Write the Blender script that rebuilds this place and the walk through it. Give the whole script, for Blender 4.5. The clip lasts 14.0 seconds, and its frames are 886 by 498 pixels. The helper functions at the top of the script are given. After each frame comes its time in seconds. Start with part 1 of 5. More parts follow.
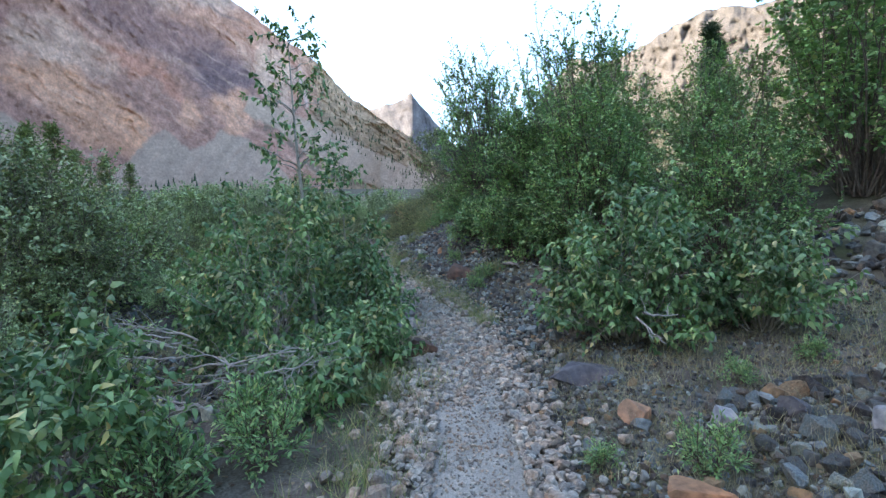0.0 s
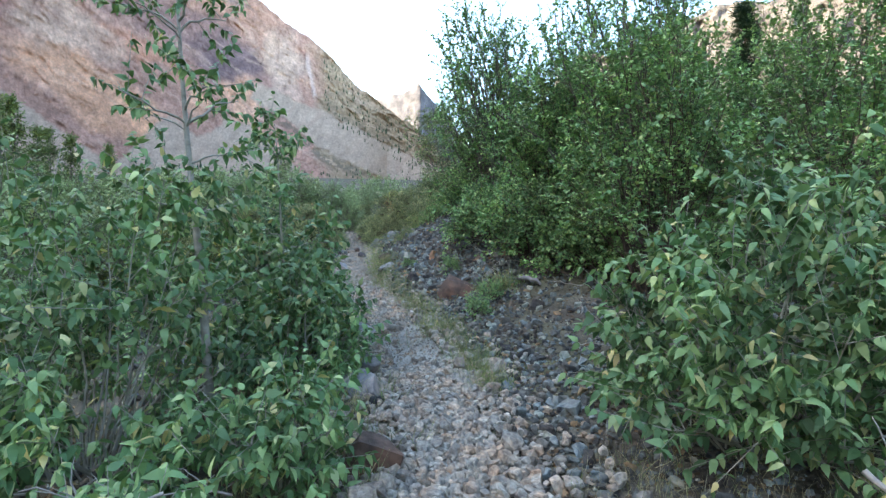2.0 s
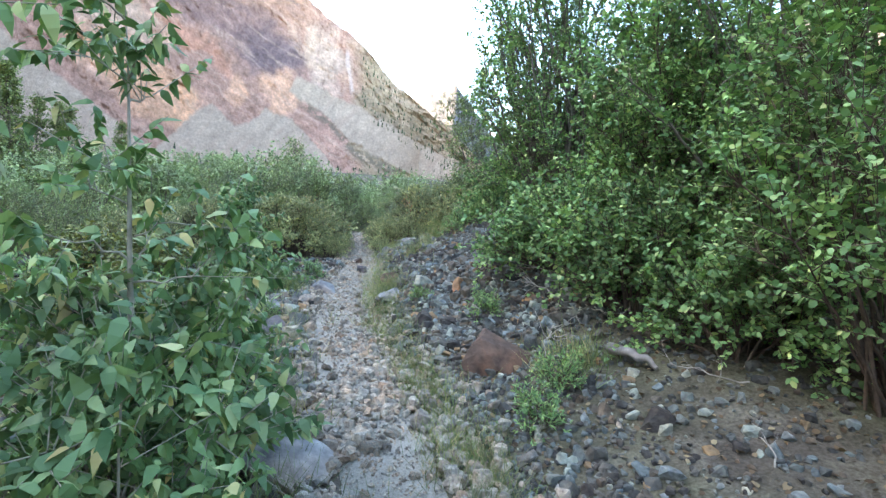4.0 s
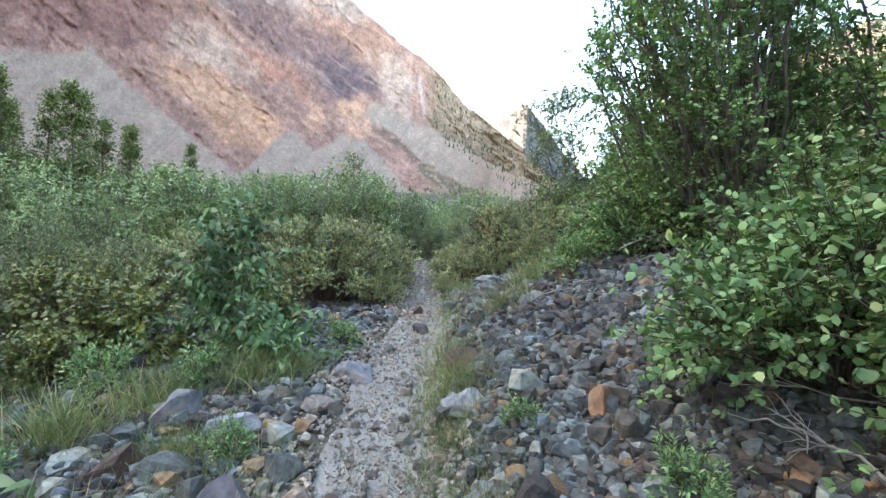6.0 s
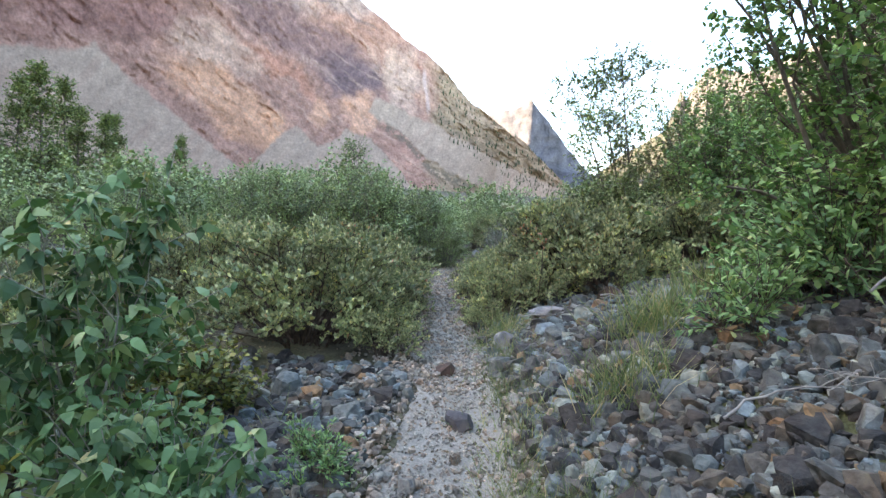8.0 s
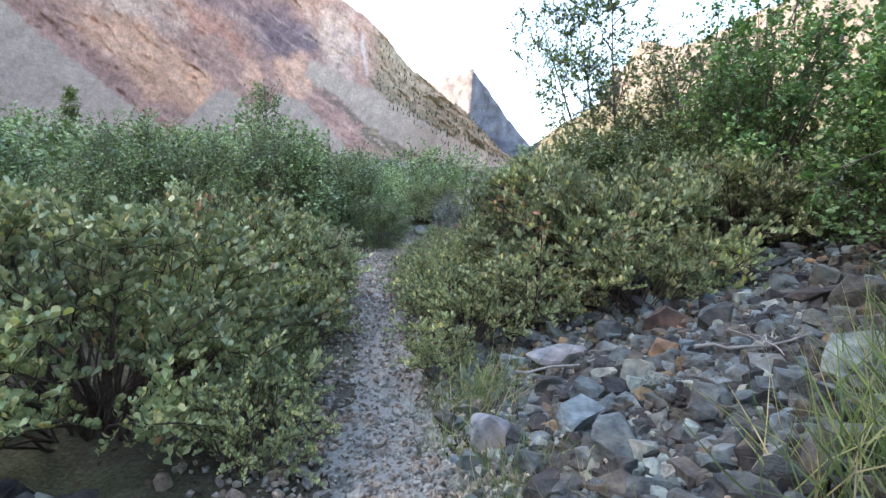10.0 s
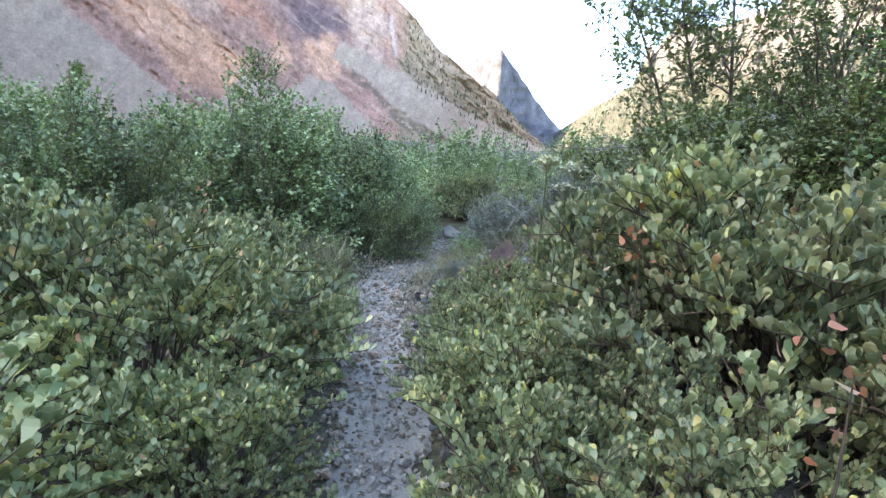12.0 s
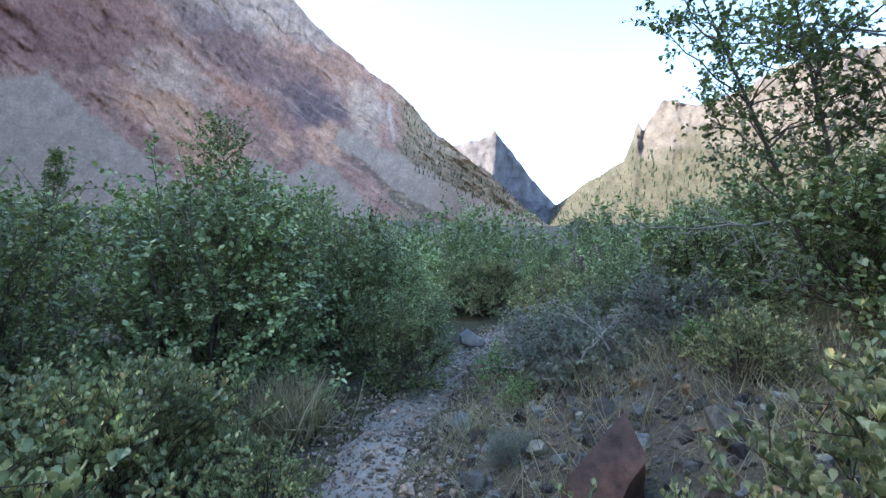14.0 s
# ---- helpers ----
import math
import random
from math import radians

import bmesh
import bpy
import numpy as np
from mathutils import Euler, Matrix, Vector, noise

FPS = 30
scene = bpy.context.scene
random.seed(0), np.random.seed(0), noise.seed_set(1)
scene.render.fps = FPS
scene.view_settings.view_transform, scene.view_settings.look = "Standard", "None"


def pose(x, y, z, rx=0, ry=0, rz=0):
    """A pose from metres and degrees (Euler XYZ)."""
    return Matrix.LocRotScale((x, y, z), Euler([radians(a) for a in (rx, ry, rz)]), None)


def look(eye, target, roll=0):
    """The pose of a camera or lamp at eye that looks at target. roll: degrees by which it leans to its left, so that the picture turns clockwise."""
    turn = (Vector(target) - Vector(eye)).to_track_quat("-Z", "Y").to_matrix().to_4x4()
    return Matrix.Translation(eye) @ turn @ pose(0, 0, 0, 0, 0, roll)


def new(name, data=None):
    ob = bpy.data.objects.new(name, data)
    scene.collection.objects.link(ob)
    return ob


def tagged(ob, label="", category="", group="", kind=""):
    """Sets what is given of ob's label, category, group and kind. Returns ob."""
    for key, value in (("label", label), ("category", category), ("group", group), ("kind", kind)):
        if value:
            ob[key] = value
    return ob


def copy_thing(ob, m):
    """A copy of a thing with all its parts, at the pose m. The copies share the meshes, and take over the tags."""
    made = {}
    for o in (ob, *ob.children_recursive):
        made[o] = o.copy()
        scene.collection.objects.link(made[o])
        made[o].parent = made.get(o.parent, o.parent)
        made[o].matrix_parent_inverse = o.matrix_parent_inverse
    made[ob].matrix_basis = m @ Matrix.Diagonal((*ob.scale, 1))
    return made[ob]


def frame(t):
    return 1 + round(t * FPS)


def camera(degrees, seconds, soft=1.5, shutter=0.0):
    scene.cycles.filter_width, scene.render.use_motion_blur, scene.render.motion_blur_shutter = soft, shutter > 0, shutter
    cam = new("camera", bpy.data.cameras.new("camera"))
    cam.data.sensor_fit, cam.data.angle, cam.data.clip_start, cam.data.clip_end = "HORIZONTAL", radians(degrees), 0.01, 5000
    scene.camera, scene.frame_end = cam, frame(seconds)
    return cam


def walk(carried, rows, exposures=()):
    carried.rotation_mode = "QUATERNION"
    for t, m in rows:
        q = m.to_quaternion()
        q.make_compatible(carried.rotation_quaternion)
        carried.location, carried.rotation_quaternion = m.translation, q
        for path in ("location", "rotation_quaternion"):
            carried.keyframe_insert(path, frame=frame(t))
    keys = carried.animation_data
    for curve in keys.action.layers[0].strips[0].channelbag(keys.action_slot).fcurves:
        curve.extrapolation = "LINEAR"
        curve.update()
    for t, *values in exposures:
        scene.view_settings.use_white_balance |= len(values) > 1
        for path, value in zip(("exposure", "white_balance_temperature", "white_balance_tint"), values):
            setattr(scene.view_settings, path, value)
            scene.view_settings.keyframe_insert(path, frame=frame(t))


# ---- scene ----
PATH = [
    (0, (0.047, -0.295, 1.429), (0.031, 1.701, 1.294), 0.0),
    (0.5, (0.088, 0.496, 1.385), (0.087, 2.491, 1.243), 0.4),
    (1, (0.127, 1.265, 1.407), (0.150, 3.259, 1.250), 0.8),
    (1.5, (0.203, 2.022, 1.445), (0.194, 4.015, 1.274), 0.8),
    (2, (0.220, 2.777, 1.433), (0.187, 4.770, 1.268), 1.2),
    (2.2, (0.215, 3.072, 1.394), (0.190, 5.065, 1.231), 1.2),
    (4.3, (0.085, 6.601, 1.449), (-0.063, 8.589, 1.284), 5.0),
    (4.5, (0.086, 6.913, 1.462), (-0.097, 8.899, 1.316), 4.5),
    (5, (-0.039, 7.596, 1.527), (-0.293, 9.577, 1.430), 4.5),
    (5.5, (-0.259, 8.331, 1.507), (-0.581, 10.303, 1.421), 4.2),
    (6, (-0.441, 9.100, 1.496), (-0.836, 11.057, 1.382), 4.0),
    (6.5, (-0.644, 9.784, 1.482), (-1.085, 11.732, 1.368), 4.4),
    (7, (-0.843, 10.450, 1.472), (-1.316, 12.389, 1.348), 4.5),
    (7.5, (-1.072, 11.030, 1.507), (-1.530, 12.972, 1.371), 4.8),
    (8, (-1.297, 11.617, 1.541), (-1.706, 13.571, 1.413), 4.1),
    (8.2, (-1.338, 11.859, 1.549), (-1.732, 13.816, 1.426), 3.7),
    (10.3, (-1.819, 14.509, 1.517), (-1.980, 16.487, 1.266), 4.8),
    (10.5, (-1.856, 14.752, 1.518), (-2.011, 16.728, 1.252), 4.9),
    (11, (-1.962, 15.304, 1.578), (-2.149, 17.275, 1.297), 5.5),
    (11.5, (-2.082, 15.883, 1.629), (-2.300, 17.849, 1.335), 5.6),
    (12, (-2.175, 16.491, 1.652), (-2.446, 18.451, 1.359), 5.1),
    (12.5, (-2.326, 17.089, 1.690), (-2.654, 19.047, 1.449), 3.8),
    (13, (-2.444, 17.715, 1.765), (-2.790, 19.675, 1.576), 3.0),
    (13.5, (-2.597, 18.267, 1.784), (-2.922, 20.236, 1.658), 3.2),
    (14, (-2.739, 18.725, 1.786), (-3.035, 20.703, 1.775), 3.4),
]
cam = camera(78.5, 14.0, soft=1.4)
walk(cam, [(t, look(eye, target, roll)) for t, eye, target, roll in PATH], [(0, 2.72, 7000, 5), (1.5, 3.05, 7300, 3), (2.2, 3.15, 7600, 2), (4.3, 3.65, 8000, 3), (5.2, 3.55, 8300, 5), (8, 3.25, 8300, 8), (10.3, 3.25, 7700, 9), (12.5, 3.45, 7300, 8), (13.0, 3.1, 7100, 8), (13.5, 3.0, 6800, 7), (14, 2.65, 6500, 6)])

# ---- daylight: the valley floor lies in the shade of the mountain on the left ----
SUN_AZ, SUN_EL = 98.0, 32.0          # degrees to the left of straight ahead, above the horizon
world = bpy.data.worlds.new("sky")
scene.world = world
world.use_nodes = True
wn = world.node_tree.nodes
sky = wn.new("ShaderNodeTexSky")
sky.sky_type, sky.sun_disc = "NISHITA", False
sky.sun_elevation, sky.sun_rotation = radians(SUN_EL), radians(-SUN_AZ)
sky.altitude, sky.air_density, sky.dust_density, sky.ozone_density = 1500, 0.9, 3.0, 2.0
wn["Background"].inputs["Strength"].default_value = 0.15
world.node_tree.links.new(sky.outputs[0], wn["Background"].inputs["Color"])
sun = new("sun", bpy.data.lights.new("sun", "SUN"))
sun.data.energy, sun.data.angle, sun.data.color = 2.2, radians(0.5), (1.0, 0.88, 0.72)
_a, _e = radians(SUN_AZ), radians(SUN_EL)
sun.matrix_world = look((0, 0, 0), (math.sin(_a) * math.cos(_e), -math.cos(_a) * math.cos(_e), -math.sin(_e)))



# ---- small tools ----
def hash3(i, j, k):
    n = (i.astype(np.int64) * 374761393 + j.astype(np.int64) * 668265263 + k.astype(np.int64) * 2147483647) & 0x7FFFFFFF
    n = ((n ^ (n >> 13)) * 1274126177) & 0x7FFFFFFF
    n = ((n ^ (n >> 15)) * 1103515245) & 0x7FFFFFFF
    return ((n ^ (n >> 16)) & 0xFFFFFF) / float(0xFFFFFF)


def vnoise(x, y, z=0.0):
    """Smooth value noise from 0 to 1."""
    x, y, z = np.broadcast_arrays(np.asarray(x, float), np.asarray(y, float), np.asarray(z, float))
    i, j, k = np.floor(x), np.floor(y), np.floor(z)
    u, v, w = x - i, y - j, z - k
    u, v, w = (a * a * (3 - 2 * a) for a in (u, v, w))
    out = 0
    for a in (0, 1):
        for b in (0, 1):
            for c in (0, 1):
                out = out + hash3(i + a, j + b, k + c) * (u if a else 1 - u) * (v if b else 1 - v) * (w if c else 1 - w)
    return out


def fbm(x, y, z=0.0, octaves=4):
    out, amp, tot = 0, 1.0, 0
    for o in range(octaves):
        out = out + amp * vnoise(np.asarray(x) * 2 ** o + 17 * o, np.asarray(y) * 2 ** o + 31 * o, np.asarray(z) * 2 ** o + 7 * o)
        tot += amp
        amp *= 0.5
    return out / tot


def ridged(x, y, z=0.0, octaves=5):
    out, amp, tot = 0, 1.0, 0
    for o in range(octaves):
        n = vnoise(np.asarray(x) * 2 ** o + 17 * o, np.asarray(y) * 2 ** o + 31 * o, np.asarray(z) * 2 ** o + 7 * o)
        out = out + amp * (1 - np.abs(2 * n - 1))
        tot += amp
        amp *= 0.5
    return out / tot


def fast_mesh(name, verts, faces, smooth=False):
    """A mesh of faces that all have the same number of corners."""
    me = bpy.data.meshes.new(name)
    faces = np.asarray(faces, np.int32)
    n, k = faces.shape
    me.vertices.add(len(verts))
    me.vertices.foreach_set("co", np.asarray(verts, np.float32).ravel())
    me.loops.add(n * k)
    me.loops.foreach_set("vertex_index", faces.ravel())
    me.polygons.add(n)
    me.polygons.foreach_set("loop_start", np.arange(n, dtype=np.int32) * k)
    me.polygons.foreach_set("use_smooth", np.full(n, smooth, bool))
    me.update(calc_edges=True)
    return me


def mesh_part(name, me, material, parent=None, label=""):
    ob = new(name, me)
    if material is not None and not me.materials:
        me.materials.append(material)
    if parent is not None:
        ob.parent = parent
    if label:
        ob["label"] = label
    if name in ("branchwork", "foliage", "crown", "twig_spray", "needles", "dry_leaves", "blades"):
        ob["kind"] = "stuff"
    return ob


def scatter(templates, pick, pos, rot, size):
    """Many copies of small templates (verts, tris) as one set of verts and tris. rot: (n,3,3), size: (n,) or (n,3)."""
    vs, fs, off = [], [], 0
    size = size[:, None] if size.ndim == 1 else size
    for i, (tv, tf) in enumerate(templates):
        sel = np.nonzero(pick == i)[0]
        if not len(sel):
            continue
        v = tv[None] * size[sel][:, None, :]
        v = np.einsum("nij,nkj->nki", rot[sel], v) + pos[sel][:, None]
        f = tf[None] + (np.arange(len(sel)) * len(tv))[:, None, None] + off
        vs.append(v.reshape(-1, 3))
        fs.append(f.reshape(-1, 3))
        off += len(sel) * len(tv)
    return np.concatenate(vs), np.concatenate(fs)


def frames_of(d, n):
    """Rotation matrices with local y along d and local z near n."""
    d = d / (np.linalg.norm(d, axis=1, keepdims=True) + 1e-9)
    x = np.cross(d, n)
    x = x / (np.linalg.norm(x, axis=1, keepdims=True) + 1e-9)
    z = np.cross(x, d)
    return np.stack([x, d, z], axis=2)


def spin(rng, n, tilt=0.4):
    """Random turns about z with some tilt."""
    a = rng.uniform(0, 2 * np.pi, n)
    d = np.stack([np.cos(a), np.sin(a), rng.normal(0, tilt, n)], 1)
    up = np.stack([rng.normal(0, tilt, n), rng.normal(0, tilt, n), np.ones(n)], 1)
    return frames_of(d, up)


def tubes(lines, radii, sides=4):
    """Tapered tubes along polylines: lines (n, m, 3), radii (n, m)."""
    lines, radii = np.asarray(lines, float), np.asarray(radii, float)
    n, m, _ = lines.shape
    tan = np.gradient(lines, axis=1)
    tan /= np.linalg.norm(tan, axis=2, keepdims=True) + 1e-9
    ref = np.where(np.abs(tan[..., 2:3]) > 0.9, np.array([1.0, 0, 0]), np.array([0, 0, 1.0]))
    u = np.cross(tan, ref)
    u /= np.linalg.norm(u, axis=2, keepdims=True) + 1e-9
    w = np.cross(tan, u)
    ang = np.arange(sides) * 2 * np.pi / sides
    ring = u[:, :, None] * np.cos(ang)[:, None] + w[:, :, None] * np.sin(ang)[:, None]
    v = lines[:, :, None] + ring * radii[:, :, None, None]
    base = (np.arange(n)[:, None, None] * m + np.arange(m - 1)[None, :, None]) * sides
    s = np.arange(sides)[None, None]
    a, b = base + s, base + (s + 1) % sides
    c, d = a + sides, b + sides
    f = np.concatenate([np.stack([a, b, d], 3).reshape(-1, 3), np.stack([a, d, c], 3).reshape(-1, 3)])
    return v.reshape(-1, 3), f


def bend(a, b, rng, steps=6, sag=0.15, wob=0.04):
    """Curved polylines from points a to points b, bowed upwards at first."""
    t = np.linspace(0, 1, steps)[None, :, None]
    mid = a + (b - a) * 0.45 + np.array([0, 0, 1.0]) * np.linalg.norm(b - a, axis=1, keepdims=True) * sag
    mid += rng.normal(0, 1, a.shape) * np.linalg.norm(b - a, axis=1, keepdims=True) * wob * 2
    p = (1 - t) ** 2 * a[:, None] + 2 * t * (1 - t) * mid[:, None] + t ** 2 * b[:, None]
    jit = rng.normal(0, 1, p.shape) * np.linalg.norm(b - a, axis=1)[:, None, None] * wob * 0.35
    jit[:, 0] = 0
    jit[:, -1] = 0
    return p + jit


# ---- materials ----
def material(name, rough=0.85, spec=0.3):
    m = bpy.data.materials.new(name)
    m.use_nodes = True
    b = m.node_tree.nodes["Principled BSDF"]
    b.inputs["Roughness"].default_value = rough
    b.inputs["Specular IOR Level"].default_value = spec
    return m, m.node_tree.nodes, m.node_tree.links, b


def ramp(nodes, stops, mode="LINEAR"):
    r = nodes.new("ShaderNodeValToRGB")
    r.color_ramp.interpolation = mode
    while len(r.color_ramp.elements) < len(stops):
        r.color_ramp.elements.new(0.5)
    for e, (p, c) in zip(r.color_ramp.elements, stops):
        e.position, e.color = p, (*c, 1)
    return r


def noise_node(nodes, links, scale, detail=5, coord="Object", rough=0.6):
    tc = nodes.new("ShaderNodeTexCoord")
    n = nodes.new("ShaderNodeTexNoise")
    n.inputs["Scale"].default_value, n.inputs["Detail"].default_value, n.inputs["Roughness"].default_value = scale, detail, rough
    links.new(tc.outputs[coord], n.inputs["Vector"])
    return n


def mixed(nodes, links, kind, fac, a, b):
    m = nodes.new("ShaderNodeMix")
    m.data_type, m.blend_type = "RGBA", kind
    for sock, val in ((m.inputs["Factor"], fac), (m.inputs["A"], a), (m.inputs["B"], b)):
        if hasattr(val, "links"):
            links.new(val, sock)
        else:
            sock.default_value = val
    return m.outputs["Result"]


def bump(nodes, links, b, height, strength, dist):
    bp = nodes.new("ShaderNodeBump")
    bp.inputs["Strength"].default_value, bp.inputs["Distance"].default_value = strength, dist
    links.new(height, bp.inputs["Height"])
    links.new(bp.outputs[0], b.inputs["Normal"])


def leaf_material(name, stops, rough=0.42, spec=0.45, through_light=0.12, clump=1.3):
    """Leaves: every leaf its own tone out of the stops, patches of lighter and darker growth."""
    m, nd, ln, b = material(name, rough, spec)
    g = nd.new("ShaderNodeNewGeometry")
    r = ramp(nd, stops)
    ln.new(g.outputs["Random Per Island"], r.inputs[0])
    n = noise_node(nd, ln, clump, 3)
    n2 = ramp(nd, [(0.3, (0.52, 0.52, 0.56)), (0.7, (1.45, 1.42, 1.25))])
    ln.new(n.outputs[0], n2.inputs[0])
    col = mixed(nd, ln, "MULTIPLY", 1.0, r.outputs[0], n2.outputs[0])
    ln.new(col, b.inputs["Base Color"])
    t = nd.new("ShaderNodeBsdfTranslucent")
    ln.new(mixed(nd, ln, "MULTIPLY", 1.0, col, (1.2, 1.35, 0.6, 1)), t.inputs["Color"])
    mix = nd.new("ShaderNodeMixShader")
    mix.inputs[0].default_value = through_light
    ln.new(b.outputs[0], mix.inputs[1])
    ln.new(t.outputs[0], mix.inputs[2])
    ln.new(mix.outputs[0], nd["Material Output"].inputs["Surface"])
    return m


def stone_material(name, stops, fine=18.0, mode="LINEAR"):
    """Broken rock: every stone its own tone, mottled, dusty."""
    m, nd, ln, b = material(name, 0.85, 0.25)
    g, oi, ma = nd.new("ShaderNodeNewGeometry"), nd.new("ShaderNodeObjectInfo"), nd.new("ShaderNodeMath")
    ma.operation = "ADD"
    ln.new(g.outputs["Random Per Island"], ma.inputs[0])
    ln.new(oi.outputs["Random"], ma.inputs[1])
    fr = nd.new("ShaderNodeMath")
    fr.operation = "FRACT"
    ln.new(ma.outputs[0], fr.inputs[0])
    r = ramp(nd, stops, mode)
    ln.new(fr.outputs[0], r.inputs[0])
    n = noise_node(nd, ln, fine, 8)
    n2 = ramp(nd, [(0.28, (0.42, 0.42, 0.44)), (0.5, (0.95, 0.95, 0.95)), (0.74, (1.6, 1.57, 1.5))])
    ln.new(n.outputs[0], n2.inputs[0])
    n3 = noise_node(nd, ln, fine * 0.22, 3)
    n4 = ramp(nd, [(0.42, (1, 1, 1)), (0.66, (1.22, 0.97, 0.82))])
    ln.new(n3.outputs[0], n4.inputs[0])
    c = mixed(nd, ln, "MULTIPLY", 1.0, r.outputs[0], n2.outputs[0])
    ln.new(mixed(nd, ln, "MULTIPLY", 1.0, c, n4.outputs[0]), b.inputs["Base Color"])
    bump(nd, ln, b, n.outputs[0], 0.9, 0.03)
    return m


M_POPLAR = leaf_material("poplar_leaf", [(0.0, (0.0724, 0.155, 0.0645)), (0.45, (0.128, 0.233, 0.0997)), (0.8, (0.217, 0.338, 0.15)),
                                         (0.95, (0.362, 0.435, 0.215)), (1.0, (0.616, 0.505, 0.23))], 0.5, 0.35)
M_ALDER = leaf_material("alder_leaf", [(0.0, (0.107, 0.208, 0.0903)), (0.5, (0.2, 0.346, 0.151)), (0.9, (0.334, 0.489, 0.212)),
                                       (1.0, (0.5, 0.55, 0.25))], 0.6, 0.28, 0.18)
M_MANZ = leaf_material("evergreen_shrub_leaf", [(0.0, (0.179, 0.235, 0.123)), (0.4, (0.311, 0.351, 0.184)), (0.85, (0.489, 0.485, 0.262)),
                                                (0.955, (0.623, 0.552, 0.299)), (0.98, (0.705, 0.698, 0.211)), (1.0, (0.705, 0.335, 0.226))], 0.45, 0.45, 0.06)
M_WILLOW = leaf_material("willow_leaf", [(0.0, (0.192, 0.281, 0.13)), (0.5, (0.304, 0.407, 0.195)), (0.95, (0.464, 0.548, 0.286)), (1.0, (0.576, 0.562, 0.26))], 0.5, 0.35, 0.12, 0.7)
M_THICKET = leaf_material("thicket_leaf", [(0.0, (0.125, 0.175, 0.0781)), (0.5, (0.208, 0.27, 0.125)), (0.9, (0.335, 0.383, 0.187)), (1.0, (0.543, 0.505, 0.251))], 0.5, 0.35, 0.2, 0.8)
M_YELLOW = leaf_material("yellowing_leaf", [(0.0, (0.0936, 0.131, 0.0413)), (0.6, (0.178, 0.206, 0.0577)), (1.0, (0.337, 0.3, 0.066))])
M_CONIFER = leaf_material("conifer_needles", [(0.0, (0.021, 0.049, 0.028)), (1.0, (0.063, 0.105, 0.049))], 0.6, 0.2, 0.1, 0.4)
M_DARK_LEAF = leaf_material("dark_valley_leaf", [(0.0, (0.104, 0.157, 0.0604)), (0.6, (0.186, 0.246, 0.0909)), (1.0, (0.312, 0.355, 0.132))], 0.6, 0.25, 0.12, 0.5)
M_GRASS = leaf_material("grass_blade", [(0.0, (0.098, 0.156, 0.052)), (0.55, (0.182, 0.24, 0.091)), (0.85, (0.308, 0.3, 0.13)), (1.0, (0.532, 0.396, 0.234))], 0.55)
M_DRY = leaf_material("dry_stalk", [(0.0, (0.2, 0.17, 0.1)), (0.6, (0.34, 0.3, 0.19)), (1.0, (0.45, 0.42, 0.3))], 0.7, 0.2)
M_UMBEL = leaf_material("seed_head", [(0.0, (0.494, 0.486, 0.317)), (1.0, (0.712, 0.698, 0.499))], 0.7)
M_RED = leaf_material("withered_leaf", [(0.0, (0.35, 0.12, 0.07)), (0.6, (0.5, 0.24, 0.15)), (1.0, (0.55, 0.38, 0.25))], 0.7)
M_STONE = stone_material("broken_stone", [(0.0, (0.0556, 0.0546, 0.0536)), (0.2, (0.0961, 0.102, 0.0972)), (0.4, (0.137, 0.158, 0.154)), (0.58, (0.122, 0.107, 0.0877)),
                                          (0.7, (0.115, 0.122, 0.117)), (0.79, (0.189, 0.228, 0.236)), (0.89, (0.281, 0.312, 0.272)), (0.965, (0.244, 0.171, 0.102))], 18.0, "CONSTANT")
M_GRAVEL = stone_material("path_gravel", [(0.0, (0.204, 0.188, 0.167)), (0.4, (0.327, 0.302, 0.262)), (0.7, (0.407, 0.379, 0.326)), (0.9, (0.298, 0.233, 0.18)), (1.0, (0.544, 0.49, 0.407))], 30)
M_BROWN_ROCK = stone_material("brown_rock", [(0.0, (0.104, 0.072, 0.06)), (1.0, (0.136, 0.092, 0.072))], 9)
M_DARK_ROCK = stone_material("dark_grey_rock", [(0.0, (0.1, 0.095, 0.1)), (1.0, (0.14, 0.135, 0.145))], 9)
M_PALE_ROCK = stone_material("pale_grey_rock", [(0.0, (0.25, 0.255, 0.265)), (1.0, (0.3, 0.3, 0.3))], 9)
M_ORANGE_ROCK = stone_material("rusty_rock", [(0.0, (0.3, 0.17, 0.095)), (1.0, (0.32, 0.2, 0.13))], 9)


def bark_material(name, dark, light, scale=14):
    m, nd, ln, b = material(name, 0.85, 0.2)
    n = noise_node(nd, ln, scale, 7)
    r = ramp(nd, [(0.3, dark), (0.7, light)])
    ln.new(n.outputs[0], r.inputs[0])
    ln.new(r.outputs[0], b.inputs["Base Color"])
    bump(nd, ln, b, n.outputs[0], 0.4, 0.01)
    return m


M_BARK = bark_material("bark", (0.09, 0.07, 0.055), (0.24, 0.2, 0.16))
M_PALE_BARK = bark_material("pale_bark", (0.22, 0.2, 0.16), (0.42, 0.39, 0.32))
M_TWIG = bark_material("twig", (0.07, 0.05, 0.04), (0.17, 0.12, 0.09), 25)
M_DEAD = bark_material("dead_wood", (0.22, 0.195, 0.17), (0.43, 0.39, 0.345), 20)
M_LOG = bark_material("weathered_log", (0.14, 0.125, 0.115), (0.32, 0.29, 0.27), 12)


